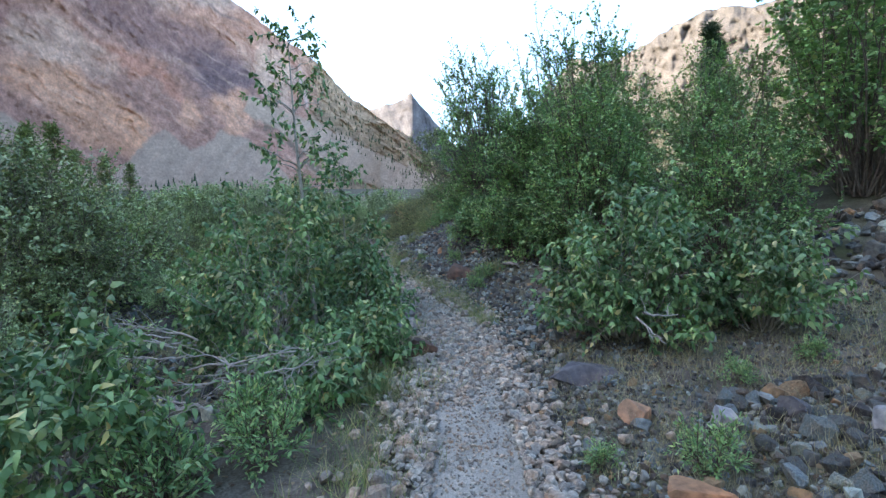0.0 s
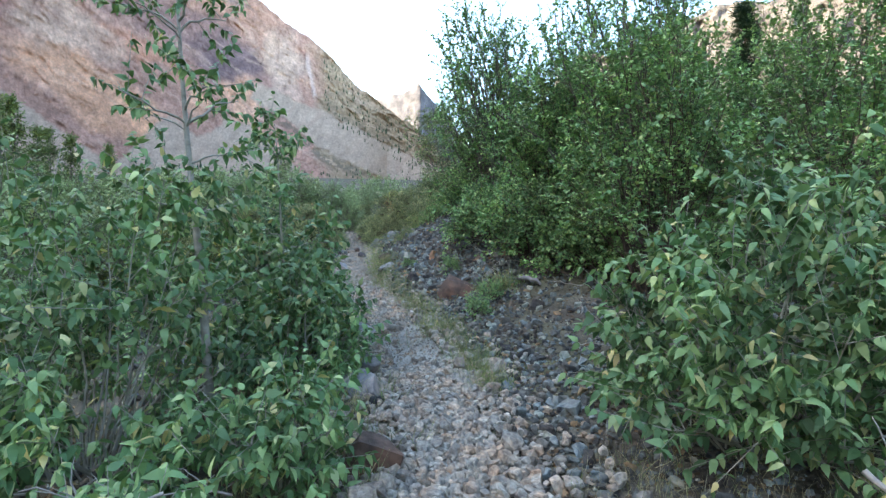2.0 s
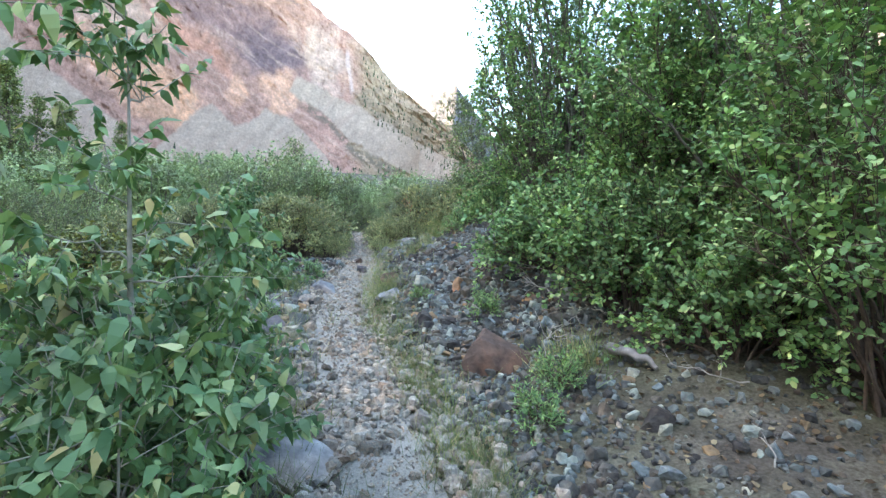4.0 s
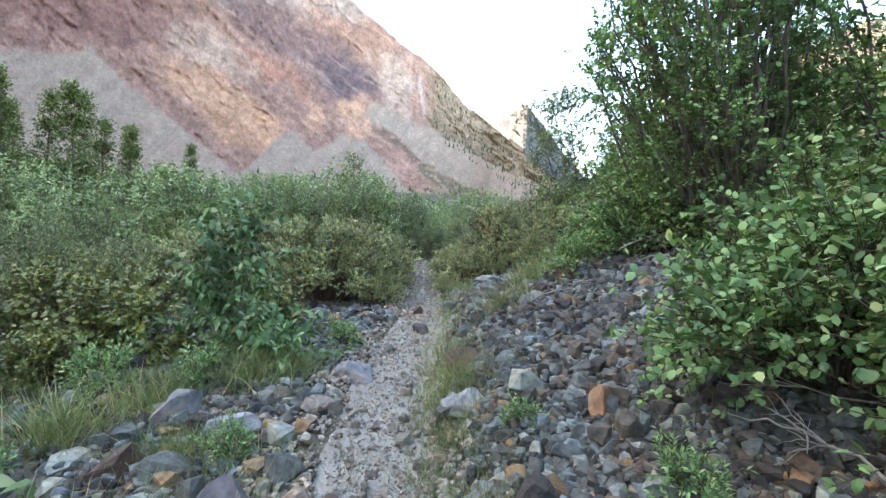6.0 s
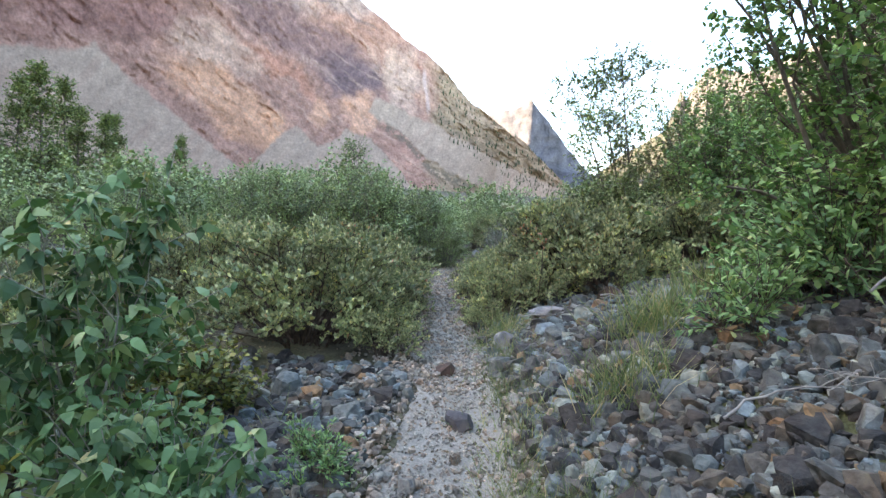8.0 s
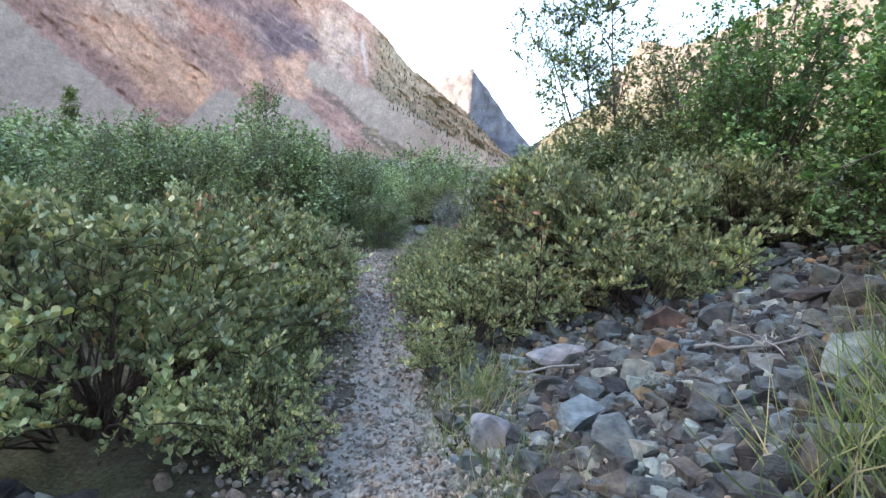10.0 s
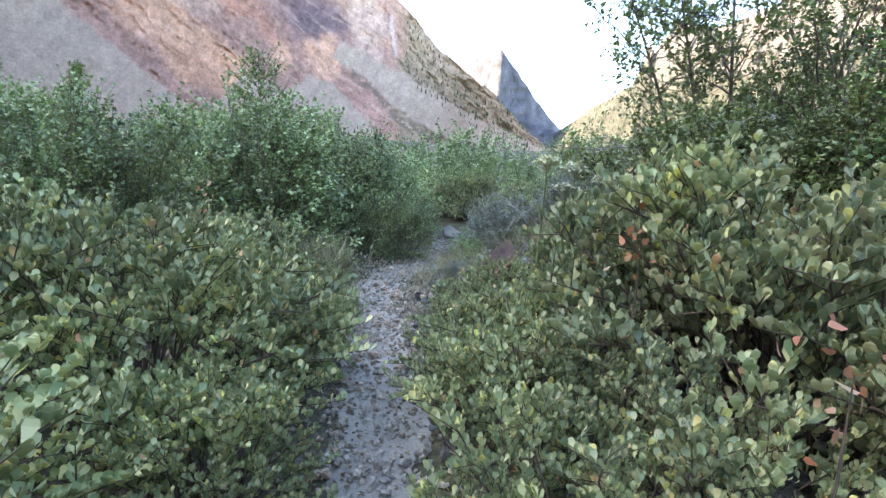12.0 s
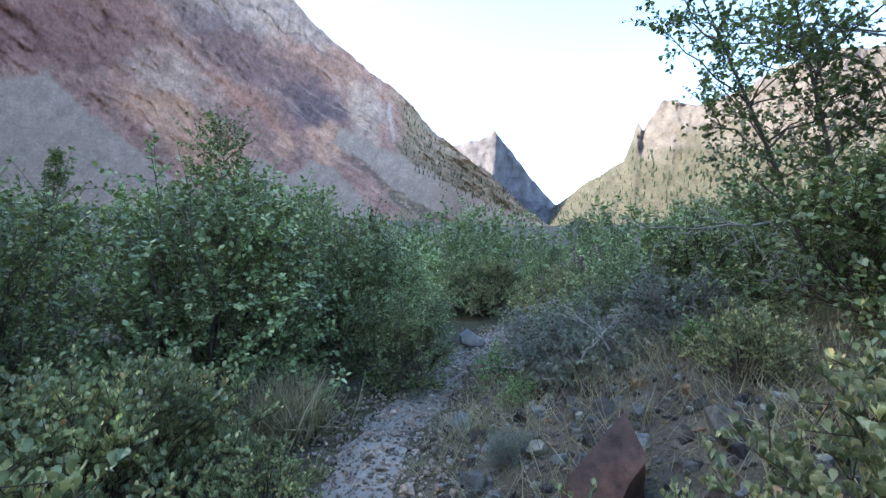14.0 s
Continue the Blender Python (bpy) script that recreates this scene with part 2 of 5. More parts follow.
def ground_material():
    m, nd, ln, b = material("earth", 0.95, 0.1)
    n, f, big = noise_node(nd, ln, 3.0, 8), noise_node(nd, ln, 45.0, 6), noise_node(nd, ln, 0.35, 4)
    r = ramp(nd, [(0.25, (0.065, 0.055, 0.045)), (0.5, (0.135, 0.117, 0.098)), (0.75, (0.21, 0.187, 0.155))])
    ln.new(n.outputs[0], r.inputs[0])
    r2 = ramp(nd, [(0.3, (0.6, 0.58, 0.55)), (0.7, (1.35, 1.32, 1.3))])
    ln.new(f.outputs[0], r2.inputs[0])
    g = ramp(nd, [(0.42, (1, 1, 1)), (0.66, (0.72, 0.86, 0.5))])
    ln.new(big.outputs[0], g.inputs[0])
    c = mixed(nd, ln, "MULTIPLY", 1.0, r.outputs[0], r2.outputs[0])
    ln.new(mixed(nd, ln, "MULTIPLY", 1.0, c, g.outputs[0]), b.inputs["Base Color"])
    bump(nd, ln, b, f.outputs[0], 0.8, 0.03)
    return m


def path_material():
    m, nd, ln, b = material("trodden_dust_and_grit", 0.95, 0.1)
    n, f = noise_node(nd, ln, 2.2, 6), noise_node(nd, ln, 70.0, 7)
    r = ramp(nd, [(0.3, (0.27, 0.245, 0.21)), (0.7, (0.43, 0.395, 0.345))])
    ln.new(n.outputs[0], r.inputs[0])
    r2 = ramp(nd, [(0.3, (0.72, 0.71, 0.7)), (0.68, (1.2, 1.2, 1.2))])
    ln.new(f.outputs[0], r2.inputs[0])
    ln.new(mixed(nd, ln, "MULTIPLY", 1.0, r.outputs[0], r2.outputs[0]), b.inputs["Base Color"])
    bump(nd, ln, b, f.outputs[0], 0.9, 0.02)
    return m


def mountain_material(name, s1, s2):
    """Rock tones come with the mesh (kinds of rock and scree, some painted shadow lines); the nodes add strata, cracks
    and rubble.
    """
    m, nd, ln, b = material(name, 0.95, 0.1)
    at = nd.new("ShaderNodeAttribute")
    at.attribute_name = "rock_kind"
    n, f = noise_node(nd, ln, s1, 9), noise_node(nd, ln, s2, 8)
    al = nd.new("ShaderNodeAttribute")
    al.attribute_name = "lie"
    for q in (n, f):
        ln.new(al.outputs["Vector"], q.inputs["Vector"])
    r = ramp(nd, [(0.3, (0.8, 0.78, 0.79)), (0.7, (1.2, 1.18, 1.15))])
    r2 = ramp(nd, [(0.3, (0.74, 0.74, 0.76)), (0.7, (1.25, 1.25, 1.22))])
    ln.new(n.outputs[0], r.inputs[0])
    ln.new(f.outputs[0], r2.inputs[0])
    c = mixed(nd, ln, "MULTIPLY", 1.0, at.outputs["Color"], r.outputs[0])
    ln.new(mixed(nd, ln, "MULTIPLY", 1.0, c, r2.outputs[0]), b.inputs["Base Color"])
    bump(nd, ln, b, n.outputs[0], 1.0, 10.0)
    n.inputs["Roughness"].default_value = f.inputs["Roughness"].default_value = 0.72
    return m


M_GROUND, M_PATH = ground_material(), path_material()
M_MOUNTAIN = mountain_material("mountain_rock", 0.9, 5.0)

# ---- the lie of the land ----
TRAIL = np.array([(0.0, -6, -0.55), (0.05, -3, -0.5), (0.15, 0, -0.45), (0.26, 3, -0.4), (0.29, 5.7, -0.36), (0.2, 7, -0.31), (-0.03, 8.3, -0.23),
                  (-0.42, 9.4, -0.14), (-0.86, 10.5, -0.05), (-1.22, 11.5, 0.0), (-1.5, 12.5, 0.07), (-1.68, 13.6, 0.13), (-1.85, 14.9, 0.19), (-2.04, 16, 0.23),
                  (-2.45, 17.9, 0.22), (-2.87, 19.4, 0.21), (-3.34, 21, 0.22), (-3.68, 22.0, 0.22), (-3.8, 22.8, 0.22), (-3.68, 23.6, 0.24), (-3.6, 24.6, 0.27), (-3.5, 26, 0.35), (-2.6, 28.5, 0.5), (-2.2, 33, 0.7), (-3, 45, 1.2)])
_fy = np.arange(-6, 45, 0.1)
_ker = np.ones(13) / 13
_fx = np.convolve(np.pad(np.interp(_fy, TRAIL[:, 1], TRAIL[:, 0]), 6, "edge"), _ker, "valid")
_fz = np.convolve(np.pad(np.interp(_fy, TRAIL[:, 1], TRAIL[:, 2]), 6, "edge"), _ker, "valid")


def trail_x(y):
    return np.interp(y, _fy, _fx)


def height(x, y):
    """The ground's height: the trail, a stony bank on its right, a gentle fall on its left, a valley that climbs far off."""
    x, y = np.asarray(x, float), np.asarray(y, float)
    dx = x - trail_x(y)
    z = np.interp(y, _fy, _fz) + 0.045 * np.clip(y - 45, 0, 1500)
    start = np.interp(y, [-5, 6, 8.5, 11, 12.2, 15, 21, 24], [0.45, 0.6, 0.6, 0.5, 0.4, 0.15, 0.15, 0.4])
    steep = np.interp(y, [-5, 4, 8, 11, 12.5, 15, 16.8, 18, 19.6, 21, 22.5, 25, 30], [0.12, 0.16, 0.22, 0.28, 0.5, 0.5, 0.44, 0.33, 0.34, 0.5, 0.5, 0.35, 0.15])
    r = np.clip(dx - start, 0, None)
    z = z + steep * np.minimum(r, 1.8) + 0.2 * np.clip(r - 1.8, 0, 8) + 0.08 * np.clip(r - 9.8, 0, 120)
    l = np.clip(-dx - 0.5, 0, None)
    z = z - 0.1 * np.minimum(l, 4) - 0.03 * np.clip(l - 4, 0, 12)
    off = np.clip((np.abs(dx) - 0.35) / 0.6, 0, 1)
    z = z + off * (0.14 * (fbm(x * 0.9, y * 0.9) - 0.5) + 0.3 * (fbm(x * 0.22, y * 0.22, 3.0) - 0.5) * np.clip((np.abs(dx) - 1) / 2, 0, 1))
    return z + 0.03 * (fbm(x * 3, y * 3, 5.0) - 0.5)


def grid_mesh(name, xs, ys, lift=0.0):
    gx, gy = np.meshgrid(xs, ys)
    v = np.stack([gx.ravel(), gy.ravel(), height(gx, gy).ravel() + lift], 1)
    w, h = len(xs), len(ys)
    i = (np.arange(h - 1)[:, None] * w + np.arange(w - 1)[None]).ravel()
    return fast_mesh(name, v, np.stack([i, i + 1, i + w + 1, i + w], 1), True)


def spread(lo, hi, step, far, growth=1.22):
    a = list(np.arange(lo, hi, step))
    s, p, q = step, a[-1], a[0]
    right, left = [], []
    while p < far:
        s *= growth
        p += s
        right.append(p)
        q -= s
        left.append(q)
    return np.array(left[::-1] + a + right)


ground = tagged(mesh_part("ground", grid_mesh("ground", spread(-9, 8, 0.11, 3500), spread(-4, 32, 0.12, 3500)), M_GROUND),
                "stony brown earth of a mountain valley floor", "ground", kind="structure")

# the trail: a trodden strip that lies on the ground
_ty = np.arange(-5, 34, 0.1)
_tw = np.linspace(-1, 1, 11)
_half = 0.47 + 0.2 * (fbm(_ty * 0.8, 0.5) - 0.5) - 0.15 * np.clip((_ty - 15) / 3, 0, 1)
_tx = trail_x(_ty)[:, None] + _tw[None] * _half[:, None] + 0.3 * (fbm(_ty[:, None] * 2.6, _tw[None] * 0.0 + np.sign(_tw)[None] * 9) - 0.5) * np.abs(_tw[None])
_tv = np.stack([_tx, np.broadcast_to(_ty[:, None], _tx.shape), height(_tx, np.broadcast_to(_ty[:, None], _tx.shape)) + 0.012 - 0.03 * np.abs(_tw[None]) ** 3], 2)
_ti = (np.arange(len(_ty) - 1)[:, None] * 11 + np.arange(10)[None]).ravel()
trail = tagged(mesh_part("path", fast_mesh("path", _tv.reshape(-1, 3), np.stack([_ti, _ti + 1, _ti + 12, _ti + 11], 1), True), M_PATH),
               "narrow trodden footpath of pale grey dust and gravel", "path", kind="structure")


# ---- mountains, by bearing (degrees to the left) and height above the horizon ----
def band(v, lo, hi, soft):
    return np.clip((v - lo) / soft, 0, 1) * np.clip((hi - v) / soft, 0, 1)


def blob(a, e, ca, ce, ra, re, lean=0.0):
    return np.clip(1.4 - 1.4 * (((a - ca) / ra) ** 2 + ((e - ce - lean * (a - ca)) / re) ** 2), 0, 1)


def mountain(name, bearings, ridge_at, ridge_el, foot, depth, rows, kinds, relief, foot_el=1.0, power=1.0, mat=None, dip=0.0, label=""):
    a = bearings[:, None]
    s = np.linspace(0, 1, rows)[None]
    top = np.interp(bearings, ridge_at, ridge_el)[:, None]
    jag = np.clip(top / 12, 0.25, 1)
    top = top + jag * (0.9 * (ridged(a * 0.35, 0.0, 2.0, 6) - 0.62))
    el = foot_el + (top - foot_el) * s ** power
    r0 = foot(a)
    r = r0 * (1 + (depth(a) - 1) * s)
    kind, rough = kinds(a + 0 * s, el)
    k = 1.0 / relief[0]
    wa, we = a + 1.1 * (fbm(a * 0.5, el * 0.5, 11.0, 4) - 0.5), el + 1.1 * (fbm(a * 0.5, el * 0.5, 21.0, 4) - 0.5)
    wb = we - dip * wa
    crag = ridged(wa * k * (1 - 0.6 * dip), wb * k * (0.8 + 0.9 * dip), 3.0, 6) - 0.6 + 0.5 * (ridged(wa * k * 3.2, wb * k * 3.6, 33.0, 4) - 0.6) + 0.6 * (fbm(wa * k * 0.4, we * k * 0.4, 7.0, 3) - 0.5)
    gully = np.abs(fbm(wa * k * 1.6 + we * k * 0.5, we * k * 0.25, 13.0, 4) - 0.5) * 2
    r = r * (1 - (crag - 0.5 * gully) * relief[1] * rough)
    x, y, z = -r * np.sin(np.radians(a)), r * np.cos(np.radians(a)), r * np.tan(np.radians(el))
    # the back falls away behind the ridge
    bx, by, bz = x[:, -1:] * 1.35, y[:, -1:] * 1.35, z[:, -1:] * 0.2
    x, y, z = np.concatenate([x, bx], 1), np.concatenate([y, by], 1), np.concatenate([z, bz], 1)
    kind = np.concatenate([kind, kind[:, -1:]], 1)
    n, w = len(bearings), rows + 1
    i = (np.arange(n - 1)[:, None] * w + np.arange(w - 1)[None]).ravel()
    me = fast_mesh(name, np.stack([x, y, z], 2).reshape(-1, 3), np.stack([i, i + 1, i + w + 1, i + w], 1), True)
    lie = me.attributes.new("lie", "FLOAT_VECTOR", "POINT")
    ang = np.stack([a + 0 * s, el, 0 * el], 2)
    ang = np.concatenate([ang, ang[:, -1:] + 1.0], 1)
    lie.data.foreach_set("vector", ang.astype(np.float32).ravel())
    col = me.attributes.new("rock_kind", "FLOAT_COLOR", "POINT")
    rgba = np.concatenate([kind.reshape(-1, 3), np.ones((n * w, 1))], 1)
    col.data.foreach_set("color", rgba.astype(np.float32).ravel())
    return tagged(mesh_part(name, me, mat or M_MOUNTAIN), label, "mountain", kind="structure")


def blend(base, mask, colour):
    return base + (np.array(colour) - base) * np.clip(mask, 0, 1)[..., None]


def left_kinds(a, e):
    """Rock and scree of the near mountain side: beds that dip to the valley's head, a folded rusty dome, pale cliffs
    with painted shadow lines, grey fans.
    """
    w1, w2 = fbm(a * 0.45, e * 0.6, 1.0, 5) - 0.5, fbm(a * 0.5, e * 0.5, 9.0, 5) - 0.5
    aw, ew = a + 3.4 * w1, e + 3.4 * w2
    fold = 2.6 * np.exp(-((aw - 34.5) / 5.5) ** 2) - 1.2 * np.exp(-((aw - 42) / 3.5) ** 2)
    al, el = a + 1.1 * w1, e + 1.1 * w2
    bed = el - 0.5 * (al - 28) - fold
    base = np.zeros(a.shape + (3,)) + np.array((0.27, 0.165, 0.125))
    base = blend(base, np.clip((aw - 36) / 4, 0, 1) * np.clip((ew - 12) / 2, 0, 1), (0.205, 0.115, 0.092))
    base = blend(base, np.clip((ew - 18.2) / 1.2, 0, 1) * np.clip((37 - aw) / 3, 0, 1), (0.29, 0.222, 0.188))
    base = blend(base, 0.7 * blob(aw, ew, 27.5, 16.2, 11.5, 3.1, 0.5), (0.135, 0.09, 0.088))
    base = blend(base, blob(aw, ew, 22.0, 13.2, 3.4, 2.1, 0.3), (0.12, 0.085, 0.085))
    base = blend(base, 0.8 * blob(aw, ew, 29.5, 13.0, 5.0, 1.1, 0.45), (0.33, 0.17, 0.115))
    base = blend(base, blob(aw, ew, 35.5, 13.6, 4.6, 2.0, 0.15), (0.36, 0.25, 0.185))
    base = blend(base, blob(aw, ew, 33.0, 9.0, 6.8, 3.1, 0.5), (0.42, 0.245, 0.155))
    base = blend(base, 0.8 * blob(aw, ew, 29.6, 7.6, 2.0, 1.4, 0.3), (0.44, 0.25, 0.15))
    base = blend(base, blob(aw, ew, 24.9, 10.0, 1.5, 1.7) + blob(aw, ew, 20.9, 9.5, 1.8, 2.1), (0.4, 0.24, 0.16))
    base = blend(base, blob(aw, ew, 17.3, 13.5, 2.9, 3.4, 0.3), (0.33, 0.245, 0.19))
    base = blend(base, np.clip((14.8 - aw) / 1.6, 0, 1) * 0.85, (0.21, 0.17, 0.11))
    # scalloped shadow lines below the pale upper cliffs, painted into the rock colour
    shadow_el = 19.3 + 0.42 * (a - 25) + 0.55 * np.abs(np.sin(a * 0.85)) + 1.2 * w2
    base = blend(base, band(e, shadow_el - 0.22, shadow_el + 0.22, 0.16) * band(a, 19.5, 33, 1.0) * 0.75, (0.12, 0.09, 0.085))
    # bedding, joints and dark cracks
    lines = ridged(bed * 1.1, al * 0.16, 5.0, 6)
    cracks = ridged(al * 0.9 + el * 0.45, el * 0.3, 15.0, 6)
    base = base * (0.74 + 0.46 * lines)[..., None] * (0.82 + 0.32 * cracks)[..., None] * (0.66 + 0.68 * fbm(a * 2.1, e * 2.6, 2.0, 6))[..., None]
    base = blend(base, np.clip((lines - 0.78) * 9, 0, 1) * 0.4 * np.clip((38 - aw) / 3, 0, 1), (0.38, 0.28, 0.21))
    fall = 14.6 + 0.2 * (e - 12) + 0.5 * w1
    base = blend(base, band(a, fall - 0.3, fall + 0.3, 0.2) * band(e, 10, 14.6, 0.6) * 0.6, (0.4, 0.34, 0.31))
    # scree: a large cone, the long fan, the small fans under the outcrops
    ea = e + 0.5 * w1 + 0.5 * (fbm(a * 2.5, e * 2.5, 31.0, 4) - 0.5)
    s1 = np.interp(a, [28, 31, 33.8, 38, 42.1, 44.5, 46, 49, 57], [0.5, 2.4, 4.4, 7.5, 10.3, 12.5, 11.6, 11.4, 9.5]) - ea
    s2 = np.minimum(np.interp(a, [-4, 1.9, 8, 14.1, 19.8, 20.6, 21.2], [2.5, 4.2, 6.7, 9.4, 11.6, 9.5, 7]) - ea, ea - np.interp(a, [2, 7.8, 13.8, 17, 19.5, 21], [0.5, 2.8, 5.1, 8.0, 9.1, 10]))
    s3 = np.interp(a, [12, 15.5, 18.0, 20, 22.6, 24, 25.4, 27.3, 29, 31, 33], [1.5, 3.0, 5.6, 7.3, 8.1, 6.4, 6.2, 7.8, 6.6, 4.2, 2.0]) - ea
    sc = np.clip(np.maximum(np.maximum(s1, s2), s3) * 3.0, 0, 1)
    streak = fbm(a * 1.7 + e * 1.2, e * 0.35 - a * 0.1, 4.0, 6)
    tone = 0.62 + 0.46 * streak + 0.34 * fbm(a * 6.0, e * 6.0, 41.0, 4)
    scree = np.array((0.43, 0.315, 0.235)) * tone[..., None]
    scree = blend(scree, np.clip((streak - 0.55) * 5, 0, 1) * 0.4, (0.3, 0.19, 0.14))
    base = 1.22 * base * np.array((1.06, 0.97, 0.95)) * (0.7 + 0.6 * ridged(a * 4.3 + e, e * 4.6 - a * 1.6, 61.0, 4))[..., None]
    base = base + (scree - base) * sc[..., None]
    dark_rubble = np.clip(1.2 - np.abs(e - np.interp(a, [8, 13.5, 16.5, 19.3], [2.6, 4.4, 7.3, 9.0])) * 1.6, 0, 1) * band(a, 8.5, 20, 1.5)
    base = blend(base, dark_rubble * 0.75 * (fbm(a * 3, e * 3, 51.0, 4) > 0.42), (0.15, 0.125, 0.09))
    return base, 1 - 0.93 * sc


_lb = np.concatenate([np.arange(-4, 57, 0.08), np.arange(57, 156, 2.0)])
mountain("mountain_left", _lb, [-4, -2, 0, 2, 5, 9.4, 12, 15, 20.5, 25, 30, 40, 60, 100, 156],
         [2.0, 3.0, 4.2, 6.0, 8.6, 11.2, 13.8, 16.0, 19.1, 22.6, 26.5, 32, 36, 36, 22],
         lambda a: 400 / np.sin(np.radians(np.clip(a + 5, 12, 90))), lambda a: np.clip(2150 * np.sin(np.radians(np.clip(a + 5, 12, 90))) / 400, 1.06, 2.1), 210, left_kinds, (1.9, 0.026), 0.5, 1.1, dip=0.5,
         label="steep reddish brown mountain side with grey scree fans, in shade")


def peak_kinds(a, e):
    base = np.zeros(a.shape + (3,)) + np.array((0.115, 0.11, 0.12))
    return base * (0.45 + 1.1 * fbm(a * 1.6, e * 1.2, 3.0, 6))[..., None], 1 + 0 * a


mountain("mountain_peak", np.arange(-4, 16, 0.08), [-4, -2.7, -0.3, 1.9, 3.2, 3.8, 4.6, 5.9, 8.2, 12, 16], [4.4, 5.1, 7.4, 10.1, 11.5, 12.1, 11.6, 11.4, 10.4, 9, 7],
         lambda a: 2300 + np.abs(a - 3.6) * np.where(a > 3.6, 75.0, 45.0), lambda a: 1.25 + 0 * a, 60, peak_kinds, (3.0, 0.04), 1.5, 1.0,
         label="distant pointed grey peak at the valley's head")


def right_kinds(a, e):
    w = fbm(a * 0.7, e * 0.9, 6.0, 5) - 0.5
    base = np.zeros(a.shape + (3,)) + np.array((0.15, 0.135, 0.125))
    base = blend(base, np.clip((12.5 + 8 * w - e) / 3, 0, 1) * 0.75, (0.07, 0.072, 0.048))
    return base * (0.65 + 0.7 * fbm(a * 1.6, e * 1.6, 8.0, 6))[..., None], 0.5 + 0.5 * np.clip((e - 9) / 4, 0, 1)


_rb = np.concatenate([np.arange(-56, -2, 0.12), [-1.5, -1.0]])
_rb = np.concatenate([np.arange(-160, -56, 2.0), _rb])
mountain("mountain_right", _rb, [-160, -100, -50, -35, -31, -26, -22.5, -18.9, -15.6, -12.5, -11.3, -10.9, -10.3, -10.0, -9.2, -6, -3, -1],
         [18, 24, 21, 17.6, 18.2, 18.2, 17.6, 15.8, 14.4, 15.2, 13.4, 12.4, 13.2, 11.8, 9.3, 7.5, 5.0, 3.5],
         lambda a: 520 / np.sin(np.radians(np.clip(-a + 14, 16, 90))), lambda a: 1.7 + 0 * a, 90, right_kinds, (3.0, 0.07), 0.5, 1.1,
         label="pale sunlit rocky ridge with scattered trees")


def back_kinds(a, e):
    base = np.zeros(a.shape + (3,)) + np.array((0.25, 0.21, 0.17))
    return base * (0.7 + 0.6 * fbm(a * 0.5, e * 0.5, 3.0, 4))[..., None], 1 + 0 * a


mountain("mountain_behind", np.arange(152, 206, 1.0), [152, 180, 206], [22, 12, 18], lambda a: 700 + 0 * a, lambda a: 1.8 + 0 * a, 30, back_kinds,
         (6, 0.05), 0.5, 1.1, label="plain brown mountain down the valley")


# ---- leaves and plants ----
def leaf_shape(outline, ribs=0.06, droop=0.12):
    """A leaf of length 1 along y: half widths along it, folded at the rib, drooping to the tip."""
    left = [(-w, y, ribs * w * 4 - droop * y * y) for y, w in outline]
    right = [(w, y, ribs * w * 4 - droop * y * y) for y, w in outline]
    v = [(0, 0, 0)] + left + right + [(0, 1, -droop)]
    n, t = len(outline), len(outline) * 2 + 1
    f = [(0, n + 1, 1)]
    for i in range(1, n):
        f += [(i, n + i, n + i + 1), (i, n + i + 1, i + 1)]
    f.append((n, 2 * n, t))
    return np.array(v, float), np.array(f)


POPLAR = leaf_shape([(0.1, 0.15), (0.27, 0.25), (0.6, 0.18)], 0.07, 0.26)
ALDER = leaf_shape([(0.28, 0.34), (0.7, 0.3)], 0.04, 0.1)
MANZ = leaf_shape([(0.3, 0.14), (0.62, 0.28), (0.88, 0.22)], 0.09, -0.06)
WILLOW = leaf_shape([(0.45, 0.16)], 0.05, 0.15)
NEEDLE = leaf_shape([(0.3, 0.05)], 0.0, 0.05)
KINDS = {"dark": (ALDER, 11, 0.5, 0.105, M_DARK_LEAF), "poplar": (POPLAR, 14, 0.34, 0.09, M_POPLAR), "alder": (ALDER, 18, 0.36, 0.049, M_ALDER), "manz": (MANZ, 15, 0.15, 0.049, M_MANZ),
         "willow": (ALDER, 15, 0.4, 0.058, M_WILLOW), "far_willow": (ALDER, 14, 0.5, 0.095, M_WILLOW), "far_alder": (ALDER, 11, 0.5, 0.105, M_ALDER), "yellow": (ALDER, 12, 0.28, 0.055, M_YELLOW), "small": (ALDER, 14, 0.3, 0.044, M_THICKET), "herb": (WILLOW, 12, 0.22, 0.06, M_ALDER)}


